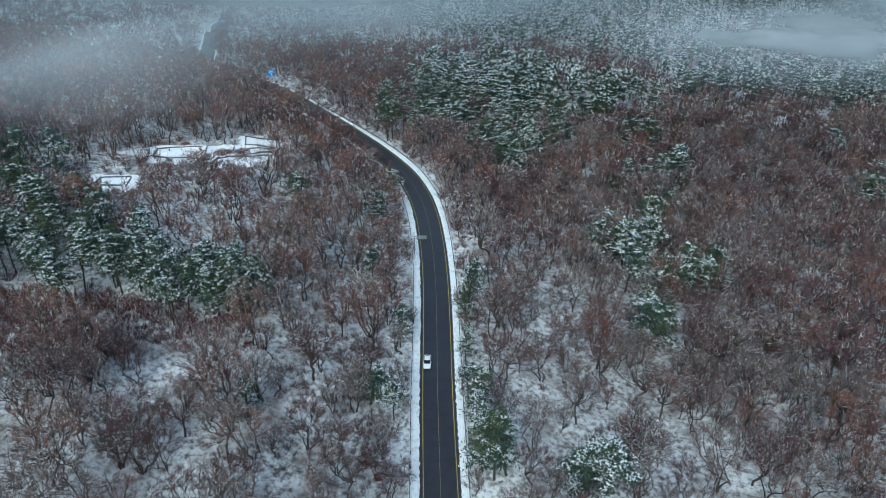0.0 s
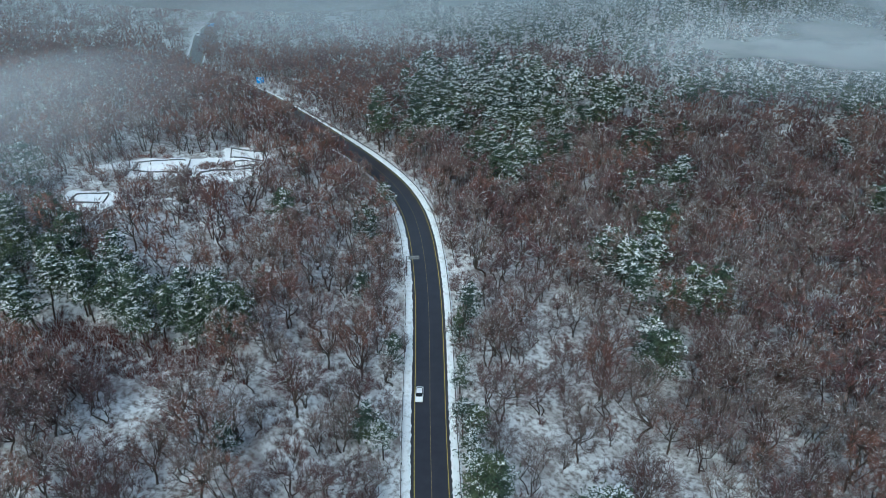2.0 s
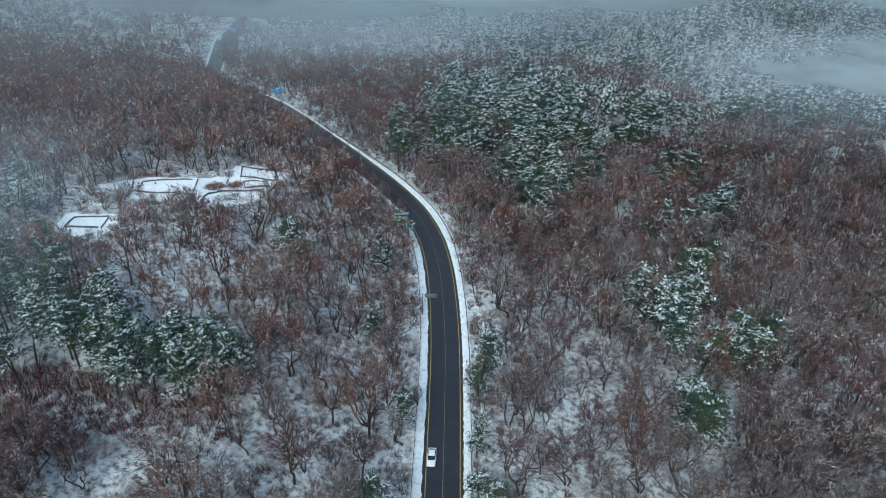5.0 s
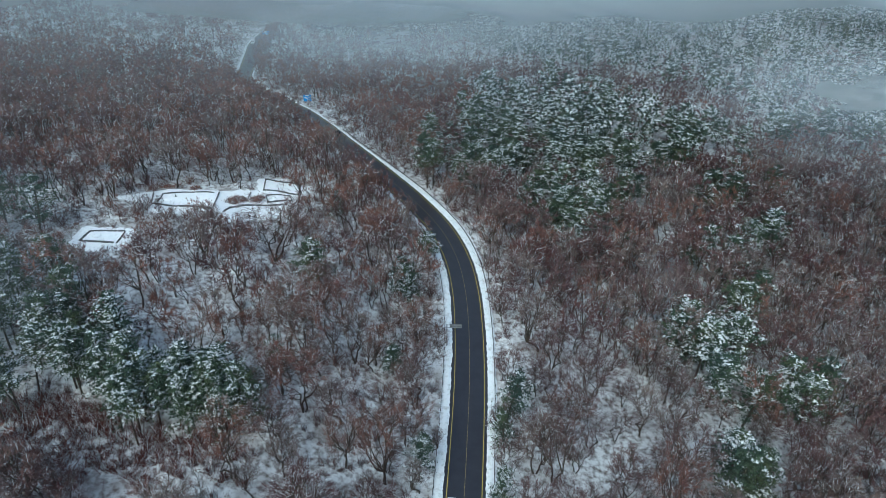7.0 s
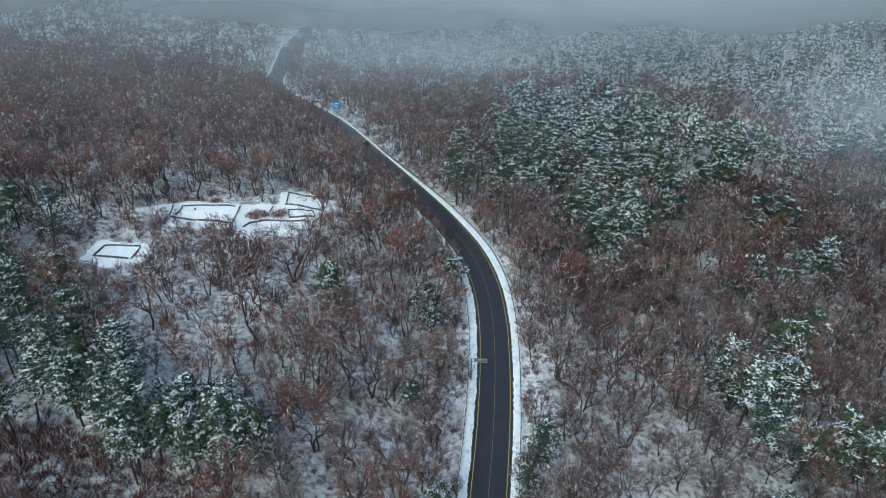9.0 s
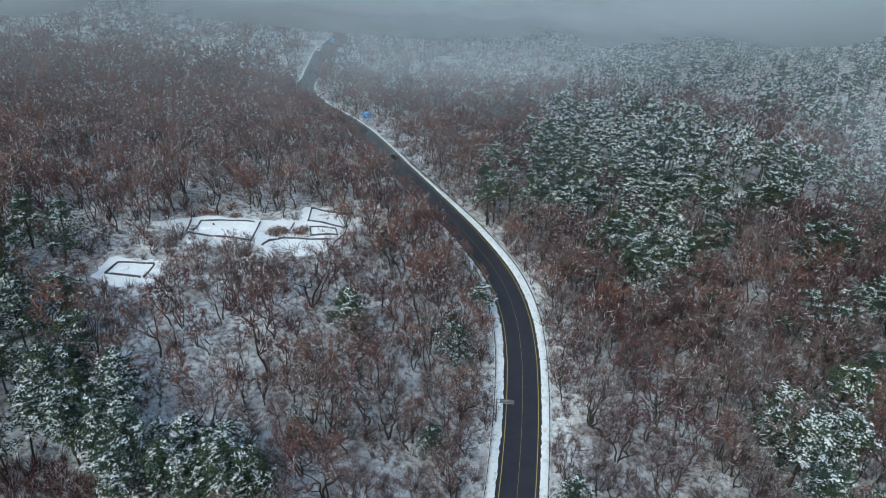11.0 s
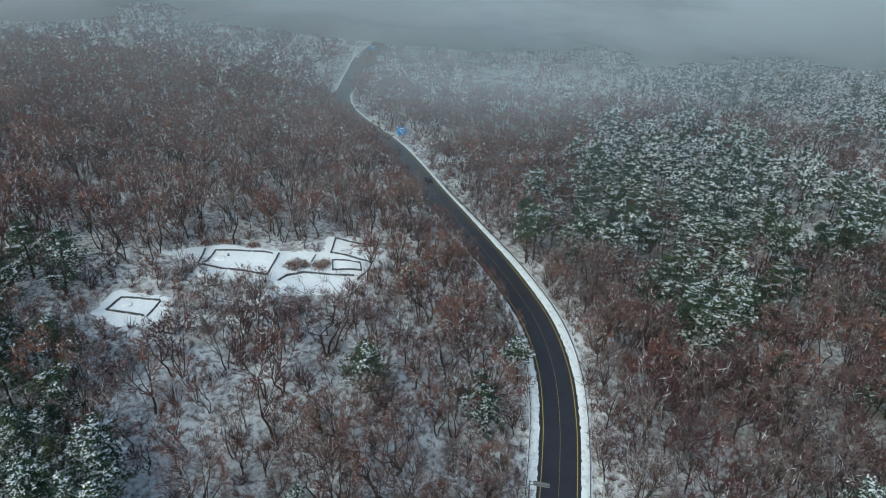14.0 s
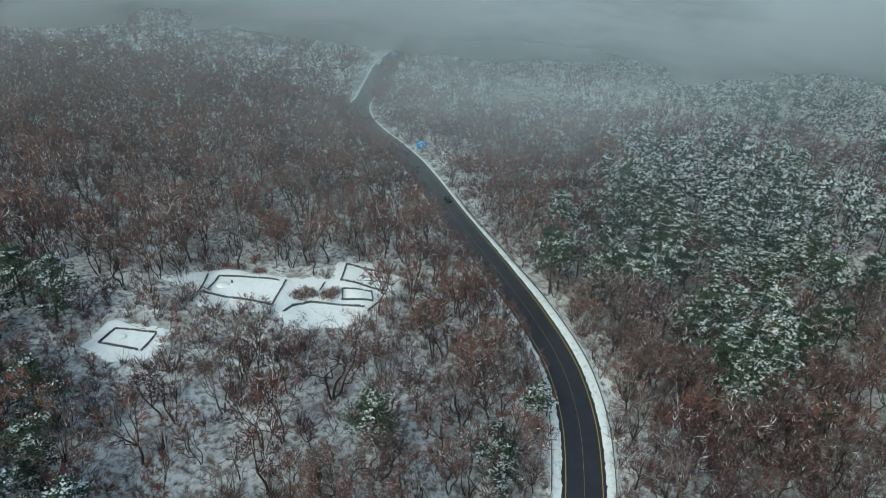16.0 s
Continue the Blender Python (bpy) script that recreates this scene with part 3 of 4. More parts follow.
g1 = growth(x1, y1, 0.64, 1.5)
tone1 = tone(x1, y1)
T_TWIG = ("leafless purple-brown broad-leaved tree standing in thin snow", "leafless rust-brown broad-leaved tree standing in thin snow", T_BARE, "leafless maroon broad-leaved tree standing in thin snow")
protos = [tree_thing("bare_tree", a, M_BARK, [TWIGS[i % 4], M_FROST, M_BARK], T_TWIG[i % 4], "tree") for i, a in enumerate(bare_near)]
used = set()
for k in close:
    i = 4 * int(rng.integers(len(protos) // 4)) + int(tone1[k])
    m = Matrix.LocRotScale((x1[k], y1[k], z1[k]), Euler((0, 0, rng.uniform(0, 6.28))), Vector((1, 1, 1)) * g1[k])
    if i in used:
        ob = copy_thing(protos[i], m)
    else:
        used.add(i)
        ob = protos[i]
    ob.matrix_basis = m
    tagged(ob, group="bare trees of the wood")
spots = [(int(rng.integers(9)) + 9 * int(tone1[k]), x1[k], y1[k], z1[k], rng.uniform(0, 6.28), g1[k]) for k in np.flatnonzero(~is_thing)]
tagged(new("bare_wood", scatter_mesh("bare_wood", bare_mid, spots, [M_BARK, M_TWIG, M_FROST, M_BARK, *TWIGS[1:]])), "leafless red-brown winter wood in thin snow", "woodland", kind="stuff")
for px, py, ps in BROAD:
    ob = tree_thing("bare_tree", bare_tree(int(300 + py), 16.0, 2), M_BARK, [M_TWIG, M_FROST, M_BARK], "broad spreading leafless tree standing in thin snow", "tree")
    ob.matrix_basis = Matrix.LocRotScale((px, py, land1(px, py)), Euler((0, 0, px)), Vector((1.4, 1.4, 1)) * ps)
x2, y2 = spots_on(5.2, 290, 420, 0.98)
ok = ~in_pines(x2, y2) | (rng.uniform(size=x2.shape) < 0.22)
x2, y2 = x2[ok], y2[ok]
x3, y3 = spots_on(7.7, 420, 690, 0.95)
ok = ~in_pines(x3, y3)
kb = np.flatnonzero((ry > 290) & (ry < 396))[::5]
ob_ = -ROAD - rng.uniform(3.0, 7.0, len(kb))
kc = np.flatnonzero((ry > 402) & (ry < 520))[::7]
oc = rng.uniform(3.0, 7.0, len(kc))
x2 = np.concatenate([x2, x3[ok], rx[kb] + side[kb, 0] * ob_, rx[kc] + side[kc, 0] * oc])
y2 = np.concatenate([y2, y3[ok], ry[kb] + side[kb, 1] * ob_, ry[kc] + side[kc, 1] * oc])
g2 = growth(x2, y2, 0.65, 1.3)
z2 = land(x2, y2)
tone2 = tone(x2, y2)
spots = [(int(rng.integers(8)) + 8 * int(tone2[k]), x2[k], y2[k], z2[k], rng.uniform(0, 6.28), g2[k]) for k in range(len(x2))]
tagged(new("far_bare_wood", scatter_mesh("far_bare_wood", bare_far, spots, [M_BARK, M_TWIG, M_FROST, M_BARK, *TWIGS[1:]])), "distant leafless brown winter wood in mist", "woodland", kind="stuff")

# pines
x4, y4 = spots_on(5.6, 100, 330, 0.94)
ok = in_pines(x4, y4) & (rng.uniform(size=x4.shape) < np.where(x4 < -40, 0.85, 0.12) + np.where(x4 < -40, 0.75, 0.95) * density(x4 * 2.1, y4 * 2.3))
x4, y4 = x4[ok], y4[ok]
x5, y5 = spots_on(8.2, 330, 640, 0.94)
ok = in_pines(x5, y5)
x5, y5 = x5[ok], y5[ok]
z4, z5 = land(x4, y4), land(x5, y5)
pprotos = [tree_thing("pine_tree", a, M_BARK, [M_NEEDLE, M_NEEDLE_SNOW], T_PINE, "pine tree") for a in pine_near]
near4 = np.argsort(np.hypot(x4, y4 - 150))[:150]
places = [(px, py, land1(px, py), ph * 1.68 / 15.0) for px, py, ph in LONE] + [(x4[k], y4[k], z4[k], -rng.uniform(*((0.85, 1.3) if x4[k] < -40 else (0.9, 1.4)))) for k in near4]
used = set()
for px, py, pz, ps in places:
    i = int(rng.integers(7)) if ps < 0 else int(rng.integers(5, 11))
    m = Matrix.LocRotScale((px, py, pz), Euler((0, 0, rng.uniform(0, 6.28))), Vector((0.85, 0.85, 1) if px < -40 else (1, 1, 1)) * -ps if ps < 0 else Vector((1.0, 1.0, 1) if -90 < px < -43.6 and py < 150 else (0.92, 0.92, 0.95) if abs(px) < 15 and py < 170 else (1.25, 1.25, 1)) * ps)
    if i in used:
        ob = copy_thing(pprotos[i], m)
    else:
        used.add(i)
        ob = pprotos[i]
    ob.matrix_basis = m
    tagged(ob, group="pines of the wood")
rest = np.setdiff1d(np.arange(len(x4)), near4)
spots = [(int(rng.integers(len(pine_mid))), x4[k], y4[k], z4[k], rng.uniform(0, 6.28), rng.uniform(0.85, 1.45)) for k in rest]
tagged(new("pine_wood", scatter_mesh("pine_wood", pine_mid, spots, [M_BARK, M_NEEDLE, M_NEEDLE_SNOW])), "dense pine stand with snow on its crowns", "woodland", kind="stuff")
spots = [(int(rng.integers(len(pine_far))), x5[k], y5[k], z5[k], rng.uniform(0, 6.28), rng.uniform(0.62, 1.22)) for k in range(len(x5))]
tagged(new("far_pine_wood", scatter_mesh("far_pine_wood", pine_far, spots, [M_BARK, M_NEEDLE, M_NEEDLE_SNOW])), "distant snow-dusted pine stand in mist", "woodland", kind="stuff")

# undergrowth
shrubs = [shrub(s, 1.5) for s in range(6)] + [shrub(10 + s, 3.0) for s in range(2)]
x6, y6 = spots_on(2.7, 72, 400, 0.9, margin_e=3.1, margin_w=3.1)
ok = rng.uniform(size=x6.shape) < 0.15 + 0.50 * density(x6 * 1.7, y6 * 1.5 + 40) + 0.15 * fullness(x6, y6) + 0.4 * ((x6 < -38) & (y6 < 118))
x6, y6 = x6[ok], y6[ok]
z6 = land(x6, y6) - 0.12
g6 = rng.uniform(0.6, 1.3, x6.shape) * (1 + 0.75 * fullness(x6, y6))
spots = [(int(rng.integers(8)), x6[k], y6[k], z6[k], rng.uniform(0, 6.28), g6[k]) for k in range(len(x6))]
tagged(new("undergrowth", scatter_mesh("undergrowth", shrubs, spots, [M_TWIG, M_FROST])), "low leafless brown scrub under the trees", "undergrowth", kind="stuff")


bushes = [shrub(20 + k, 3.2) for k in range(5)]
BRUSH = [(-8, 190), (14, 190), (30, 222), (18, 250), (-20, 268), (-60, 312), (-70, 312), (-50, 285), (-15, 255), (0, 225), (-4, 200)]
BRUSH_2 = [(-16, 178), (-11, 178), (-13, 210), (-19, 228), (-32, 246), (-55, 268), (-64, 272), (-40, 238), (-24, 214)]
THICKET_2 = [(8, 224), (40, 222), (46, 240), (34, 247), (27, 238), (10, 246)]
xs, ys = spots_on(1.7, 110, 250, 0.9)
ok = inside(THICKET, xs + 3 * np.sin(ys), ys + 2 * np.sin(xs * 0.4)) | inside(THICKET_2, xs + 3 * np.sin(ys), ys + 2 * np.sin(xs * 0.4))
xs, ys = xs[ok], ys[ok]
zs = land(xs, ys) - 0.12
spots = [(int(rng.integers(5)), xs[k], ys[k], zs[k], rng.uniform(0, 6.28), rng.uniform(0.75, 1.4)) for k in range(len(xs))]
tagged(new("thicket", scatter_mesh("thicket", bushes, spots, [M_RED, M_FROST])), "dark red-brown thicket at the foot of pines", "thicket", kind="stuff")
xs, ys = spots_on(2.4, 98, 315, 0.9, margin_e=3.6, margin_w=3.4)
near_road, _ = road_offset(xs, ys)
ok = ((near_road > 3) & (near_road < 20) & (ys > 150) & (ys < 215) & (rng.uniform(size=xs.shape) < 0.85)) | ((xs < -10) & (xs > -36 + 4 * np.sin(ys * 0.3)) & (ys < 175) & (rng.uniform(size=xs.shape) < 0.7)) | (inside(LOW, xs, ys) & (rng.uniform(size=xs.shape) < 0.35)) | inside(BRUSH, xs + 2 * np.sin(ys), ys) | inside(BRUSH_2, xs + 1.5 * np.sin(ys), ys) | ((xs > 66 + 8 * np.sin(ys * 0.2)) & (density(xs * 2, ys * 2) > rng.uniform(0.25, 1.1, xs.shape)))
xs, ys = xs[ok], ys[ok]
zs = land(xs, ys) - 0.12
spots = [(int(rng.integers(5)), xs[k], ys[k], zs[k], rng.uniform(0, 6.28), rng.uniform(0.5, 1.15) * (1.35 if xs[k] > 58 else 1.0)) for k in range(len(xs))]
tagged(new("brushwood", scatter_mesh("brushwood", bushes, spots, [M_TWIG, M_FROST])), "red-brown leafless brushwood along the road", "brushwood", kind="stuff")
for px, py, ph in ((-24.9, 95.2, 6.5), (-16.1, 103.1, 6.0), (-13.0, 100.5, 4.5)):
    ob = tree_thing("dead_conifer", pine_tree(200 + int(ph * 2), ph, 2, True), M_BARK, [M_RED, M_FROST], "withered red-brown conifer standing in thin snow", "conifer")
    ob.location = (px, py, land1(px, py))


# ---- snowed-over plots with low stone walls ----
def plot_snow(name, poly):
    p = np.array(poly)
    xs, ys = np.meshgrid(np.arange(p[:, 0].min() - 1, p[:, 0].max() + 1, 0.7), np.arange(p[:, 1].min() - 1, p[:, 1].max() + 1, 0.7))
    jx = np.array([noise.noise((a * 0.4, b * 0.4, 2)) + 0.5 * noise.noise((a * 1.3, b * 1.3, 9)) for a, b in zip(xs.ravel(), ys.ravel())]).reshape(xs.shape)
    ok = inside(poly, xs + 0.8 * jx, ys + 0.8 * jx)
    z = land(xs.ravel(), ys.ravel()) + np.where(ok.ravel(), 0.12, -0.25)
    r, c = xs.shape
    a, b = np.meshgrid(np.arange(c - 1), np.arange(r - 1))
    i0 = (b * c + a).ravel()
    f = np.stack([i0, i0 + 1, i0 + c + 1, i0 + c], 1)
    f = f[ok.ravel()[f].any(1)]
    return tagged(new(name, mesh_of(name, np.stack([xs.ravel(), ys.ravel(), z], 1), f, [M_SNOW], smooth=True)), "clean white snow over a cleared plot", "snow", kind="structure")


for i, p in enumerate(PLOTS):
    plot_snow("snow_plot_%d" % (i + 1), p)


def stone_wall(pts, h=0.6, w=0.24):
    """A dry wall of lumpy stones along a line, with snow lying on its crown here and there."""
    wall = new("stone_wall")
    wall.location = (pts[0][0], pts[0][1], land1(*pts[0]))
    o = np.array(wall.location)
    V, F, n = [], [], 0
    cube = np.array([(a, b, c) for c in (-1, 1) for b in (-1, 1) for a in (-1, 1)], float) * 0.5
    quads = np.array([(0, 2, 3, 1), (4, 5, 7, 6), (0, 1, 5, 4), (2, 6, 7, 3), (0, 4, 6, 2), (1, 3, 7, 5)])
    for (ax, ay), (bx, by) in zip(pts, pts[1:]):
        ln = math.hypot(bx - ax, by - ay)
        k = max(2, int(ln / 0.42))
        ang = math.atan2(by - ay, bx - ax)
        for i in range(k + 1):
            for course in range(2):
                for row in (-1, 1):
                    if rng.uniform() < 0.28:
                        continue
                    u = (i + rng.uniform(-0.3, 0.3)) / k
                    x, y = ax + (bx - ax) * u - math.sin(ang) * row * w * 0.25, ay + (by - ay) * u + math.cos(ang) * row * w * 0.25
                    s = rng.uniform(0.75, 1.25, 3) * (0.46, w * 0.62, h * 0.6)
                    c = (cube + rng.uniform(-0.10, 0.10, (8, 3))) * s
                    a = ang + rng.uniform(-0.4, 0.4)
                    r = np.stack([c[:, 0] * math.cos(a) - c[:, 1] * math.sin(a), c[:, 0] * math.sin(a) + c[:, 1] * math.cos(a), c[:, 2]], 1)
                    V.append(r + (x, y, land1(x, y) + 0.1 + h * (0.25 + 0.5 * course)) - o)
                    F.append(quads + n)
                    n += 8
    part_data("stones", mesh_of("stones", np.concatenate(V), np.concatenate(F), [M_STONE]), wall)
    return tagged(wall, "low dark dry-stone wall round a snowy plot", "stone wall", "plot walls")


WALLS = [[(-98.9, 228.6), (-84.9, 232.2)], [(-98.5, 220.1), (-90, 221.8), (-81.8, 223.0)], [(-83.3, 233.0), (-81.6, 223.2)], [(-101.5, 227.8), (-98.9, 220.4)], [(-98.9, 228.4), (-97.7, 222.0)], [(-75.0, 237.4), (-74.6, 234.2)],
         [(-73.2, 247.0), (-62.4, 249.2), (-60.9, 241.6)], [(-73.0, 246.6), (-71.9, 240.8)], [(-71.7, 240.3), (-66, 240.6), (-61.2, 241.2)],
         [(-70.0, 237.2), (-63.3, 239.4)], [(-69.8, 236.6), (-68.4, 233.3), (-61.4, 235.0)], [(-63.0, 239.0), (-61.3, 235.4)],
         [(-78.0, 222.2), (-77.4, 225.2), (-74.6, 228.9), (-68.1, 230.6), (-62.1, 231.7)], [(-60.6, 230.8), (-59.6, 236.0)],
         [(-106.8, 201.4), (-98.6, 203.5)], [(-98.2, 203.1), (-98.0, 198.0)], [(-107.0, 200.8), (-107.2, 196.4), (-98.8, 197.6)]]
for wpts in WALLS:
    stone_wall(wpts, 0.36 if len(wpts) == 2 else 0.46)


def grave_mound(x, y, r, h):
    bm = bmesh.new()
    bmesh.ops.create_icosphere(bm, subdivisions=3, radius=1)
    bmesh.ops.delete(bm, geom=[v for v in bm.verts if v.co.z < -0.25], context="VERTS")
    for v in bm.verts:
        k = 1 + 0.06 * noise.noise(v.co * 2.3)
        v.co = (v.co.x * r * k, v.co.y * r * 0.85 * k, v.co.z * h * k)
    me = bpy.data.meshes.new("mound")
    bm.to_mesh(me)
    bm.free()
    me.materials.append(M_SNOW)
    me.polygons.foreach_set("use_smooth", np.full(len(me.polygons), True))
    ob = new("earth_mound", me)
    ob.location = (x, y, land1(x, y) + 0.1)
    return tagged(ob, "low round mound buried under clean snow", "mound", "plot mounds")


for mx, my, mr, mh in ((-95.8, 225.2, 1.7, 0.6), (-66.5, 245.0, 1.3, 0.3), (-66.0, 236.6, 1.5, 0.3), (-104.3, 199.6, 1.3, 0.45)):
    grave_mound(mx, my, mr, mh)


def headstone(x, y, a):
    e = new("headstone")
    e.matrix_basis = pose(x, y, land1(x, y) + 0.1, 0, 0, a)
    part("slab", box((0.4, 0.16, 0.7), (0, 0, 0.35), 0.04), M_STONE, e)
    part("plinth", box((0.6, 0.35, 0.16), (0, 0, 0.06), 0.03), M_STONE, e)
    return tagged(e, "small dark upright stone standing in snow", "headstone", "plot stones")


for hx, hy, ha in ((-94.2, 226.8, 10), (-65.2, 247.0, 5)):
    headstone(hx, hy, ha)


def dead_trunk(a, b, seed):
    w = Wood(seed)
    a, b = np.array((*a, land1(*a) + 0.45)), np.array((*b, land1(*b) + 0.9))
    n = 5
    ps = [a + (b - a) * i / n + w.rng.normal(size=3) * (0.15, 0.15, 0.06) for i in range(n + 1)]
    for i in range(n):
        w.limb(ps[i], ps[i + 1], 0.17 - 0.026 * i, 0.17 - 0.026 * (i + 1), 0, 6)
        d = unit(b - a) + w.rng.normal(size=3) * 0.6
        w.limb(ps[i + 1], ps[i + 1] + unit(d) * w.rng.uniform(0.8, 2.2), 0.05, 0.015, 0, 4)
    v, f, m = w.arrays()
    v = v - a
    ob = new("fallen_trunk", mesh_of("fallen_trunk", v, f, [M_DEADWOOD], smooth=True))
    ob.location = a - (0, 0, 0.25)
    return tagged(ob, "bleached fallen trunk with broken branches on snow", "fallen tree", "fallen trunks")


for fa, fb, fs in (((-37.5, 185.8), (-43.5, 182.0), 1), ((-30.0, 184.5), (-33.5, 189.5), 2), ((-47, 143), (-52, 146), 3), ((-55, 141), (-60, 144.5), 4)):
    dead_trunk(fa, fb, fs)


def plot_bush(x, y, size, seed):
    w = Wood(seed)
    k = 520
    p = w.rng.normal(size=(k, 3)) * (0.38, 0.32, 0.12) * size
    w.spikes(p + (0, 0, 0.2), w.rng.normal(size=(k, 3)) * (0.7, 0.7, 0.3) + (0, 0, 0.8), size * w.rng.uniform(0.2, 0.5, k), 0.2, (w.rng.uniform(size=k) < 0.25).astype(int))
    v, f, m = w.arrays()
    ob = new("bush", mesh_of("bush", v, f, [M_TWIG_RUST, M_FROST], m))
    ob.location = (x, y, land1(x, y) + 0.05)
    return tagged(ob, "low brown leafless bush dusted with snow", "bush", "bushes in the plot")


for bx, by, bs, bn in ((-78.0, 229.4, 2.9, 1), (-77.0, 231.8, 2.6, 2), (-72.0, 232.8, 2.7, 3), (-71.4, 235.0, 2.0, 4), (-91.2, 234.0, 1.8, 5), (-75.6, 231.6, 1.8, 6), (-96.5, 233.6, 1.9, 7), (-99.4, 233.0, 1.6, 8)):
    plot_bush(bx, by, bs, bn)


# ---- road furniture ----
def at_run(s, off):
    k = int(np.argmin(np.abs(run - s)))
    return rx[k] + side[k, 0] * off, ry[k] + side[k, 1] * off, rz[k], math.degrees(math.atan2(way[k, 1], way[k, 0])) - 90


def guard_rail(off, k0, k1, label):
    e = new("guard_rail")
    part_data("beam", ribbon("beam", tuple(np.asarray(off, float) + d for d in (-0.06, 0.0, -0.03, 0.0, 0.06, 0.08, 0.05)), (0.42, 0.46, 0.56, 0.66, 0.70, 0.56, 0.42), M_RAIL, k0, k1, step=2), e)
    post = mesh_of_box("post", (0.10, 0.10, 0.85))
    for s in np.arange(run[k0], run[k1], 4.0):
        k = int(np.argmin(np.abs(run - s)))
        o = float(np.asarray(off)[k]) + 0.13
        p = part_data("post", post, e)
        p.location = (rx[k] + side[k, 0] * o, ry[k] + side[k, 1] * o, rz[k] + 0.30)
    return tagged(e, label, "guard rail")


def mesh_of_box(name, size):
    me = bpy.data.meshes.new(name)
    bm = box(size)
    bm.to_mesh(me)
    bm.free()
    me.materials.append(M_RAIL)
    return me


kr = [int(np.argmin(np.abs(ry - v))) for v in (60, 300)]
guard_rail(2.35 + 0.35 * bend - 0.6 * fade, kr[0], kr[1], "dark weathered steel rail beyond the snow verge")
kl = [int(np.argmin(np.abs(ry - v))) for v in (60, 240)]
guard_rail(-ROAD - 2.75 + 0.75 * thin, kl[0], kl[1], "dark weathered steel rail beside the snow verge")


def sign_gantry(x, y, z, turn, arm, height, panel, front, bars):
    """A pole with an arm to the right that carries a panel. The panel faces away from its own -y unless bars are given."""
    e = new("sign_gantry")
    e.matrix_basis = pose(x, y, z, 0, 0, turn)
    part("pole", rod((0, 0, -0.3), (0, 0, height), 0.16, 0.12, 12), M_POLE, e)
    part("base_plate", box((0.6, 0.6, 0.06), (0, 0, 0.05), 0.01), M_POLE, e)
    for dz in (-0.25, -0.95):
        part("arm", rod((0, 0, height + dz), (arm, 0, height + dz), 0.09, 0.07, 8), M_POLE, e)
    pw, ph = panel
    cx, cz = arm - pw / 2 + 0.15 * (1 if arm > 0 else 0) if arm > 0 else arm + pw / 2, height - 0.6
    face = -0.14 if bars else 0.14
    p = part("panel", box((pw, 0.05, ph), (cx, face, cz), 0.02), front, e)
    if bars:
        for bx, bz, bw, bh in bars:
            part("bar", box((bw * pw, 0.012, bh * ph), (cx + bx * pw, face - 0.032, cz + bz * ph)), M_WHITE, p)
    else:
        for dz in (-0.3, 0.0, 0.3):
            part("stiffener", box((pw * 0.96, 0.05, 0.06), (cx, face - 0.05, cz + dz * ph)), M_POLE, p)
    return e


g = sign_gantry(-8.45, 181.0, land1(-8.45, 181), 2, 3.5, 6.6, (3.0, 1.25), M_SIGN_BACK, None)
tagged(g, "grey steel sign gantry seen from its back over the lane", "sign gantry")
BARS = ((0.0, 0.36, 0.5, 0.12), (-0.25, 0.12, 0.32, 0.09), (0.25, 0.12, 0.32, 0.09), (0.0, -0.15, 0.06, 0.42), (-0.12, -0.05, 0.24, 0.06), (0.22, -0.3, 0.3, 0.08))
sx, sy = -80.5, 339.3
g = sign_gantry(sx, sy, land1(sx, sy), 8, -4.6, 3.7, (3.4, 3.0), M_BLUE, BARS)
tagged(g, "blue direction sign with white markings beside the road", "road sign", "blue road signs")
sx, sy = -143.0, 476.0
g = sign_gantry(sx, sy, land1(sx, sy), 6, -4.4, 8.6, (4.2, 2.6), M_BLUE, BARS)
tagged(g, "blue direction sign on a pole over a misty road", "road sign", "blue road signs")


# ---- vehicles ----
def loft(sections):
    """A closed skin through cross-sections (y, half width low, half width high, z low, z high)."""
    bm = bmesh.new()
    rings = []
    for y, wl, wh, zl, zh in sections:
        m = (zl + zh) / 2
        pts = [(-wl, zl), (wl, zl), (wl * 1.02, m), (wh, zh - 0.06), (wh * 0.88, zh), (-wh * 0.88, zh), (-wh, zh - 0.06), (-wl * 1.02, m)]
        rings.append([bm.verts.new((x, y, z)) for x, z in pts])
    for a, b in zip(rings, rings[1:]):
        for i in range(8):
            bm.faces.new((a[i], a[(i + 1) % 8], b[(i + 1) % 8], b[i]))
    bm.faces.new(rings[0])
    bm.faces.new(rings[-1][::-1])
    return bm


def wheels(e, xs, ys, r, w):
    for y in ys:
        for x in xs:
            wh = new("wheel")
            wh.parent = e
            wh.location = (x, y, r)
            bm = rod((-w / 2, 0, 0), (w / 2, 0, 0), r, n=20)
            part("tyre", bm, M_RUBBER, wh)
            part("rim", rod((-w / 2 - 0.01, 0, 0), (w / 2 + 0.01, 0, 0), r * 0.62, n=14), M_RIM, wh)


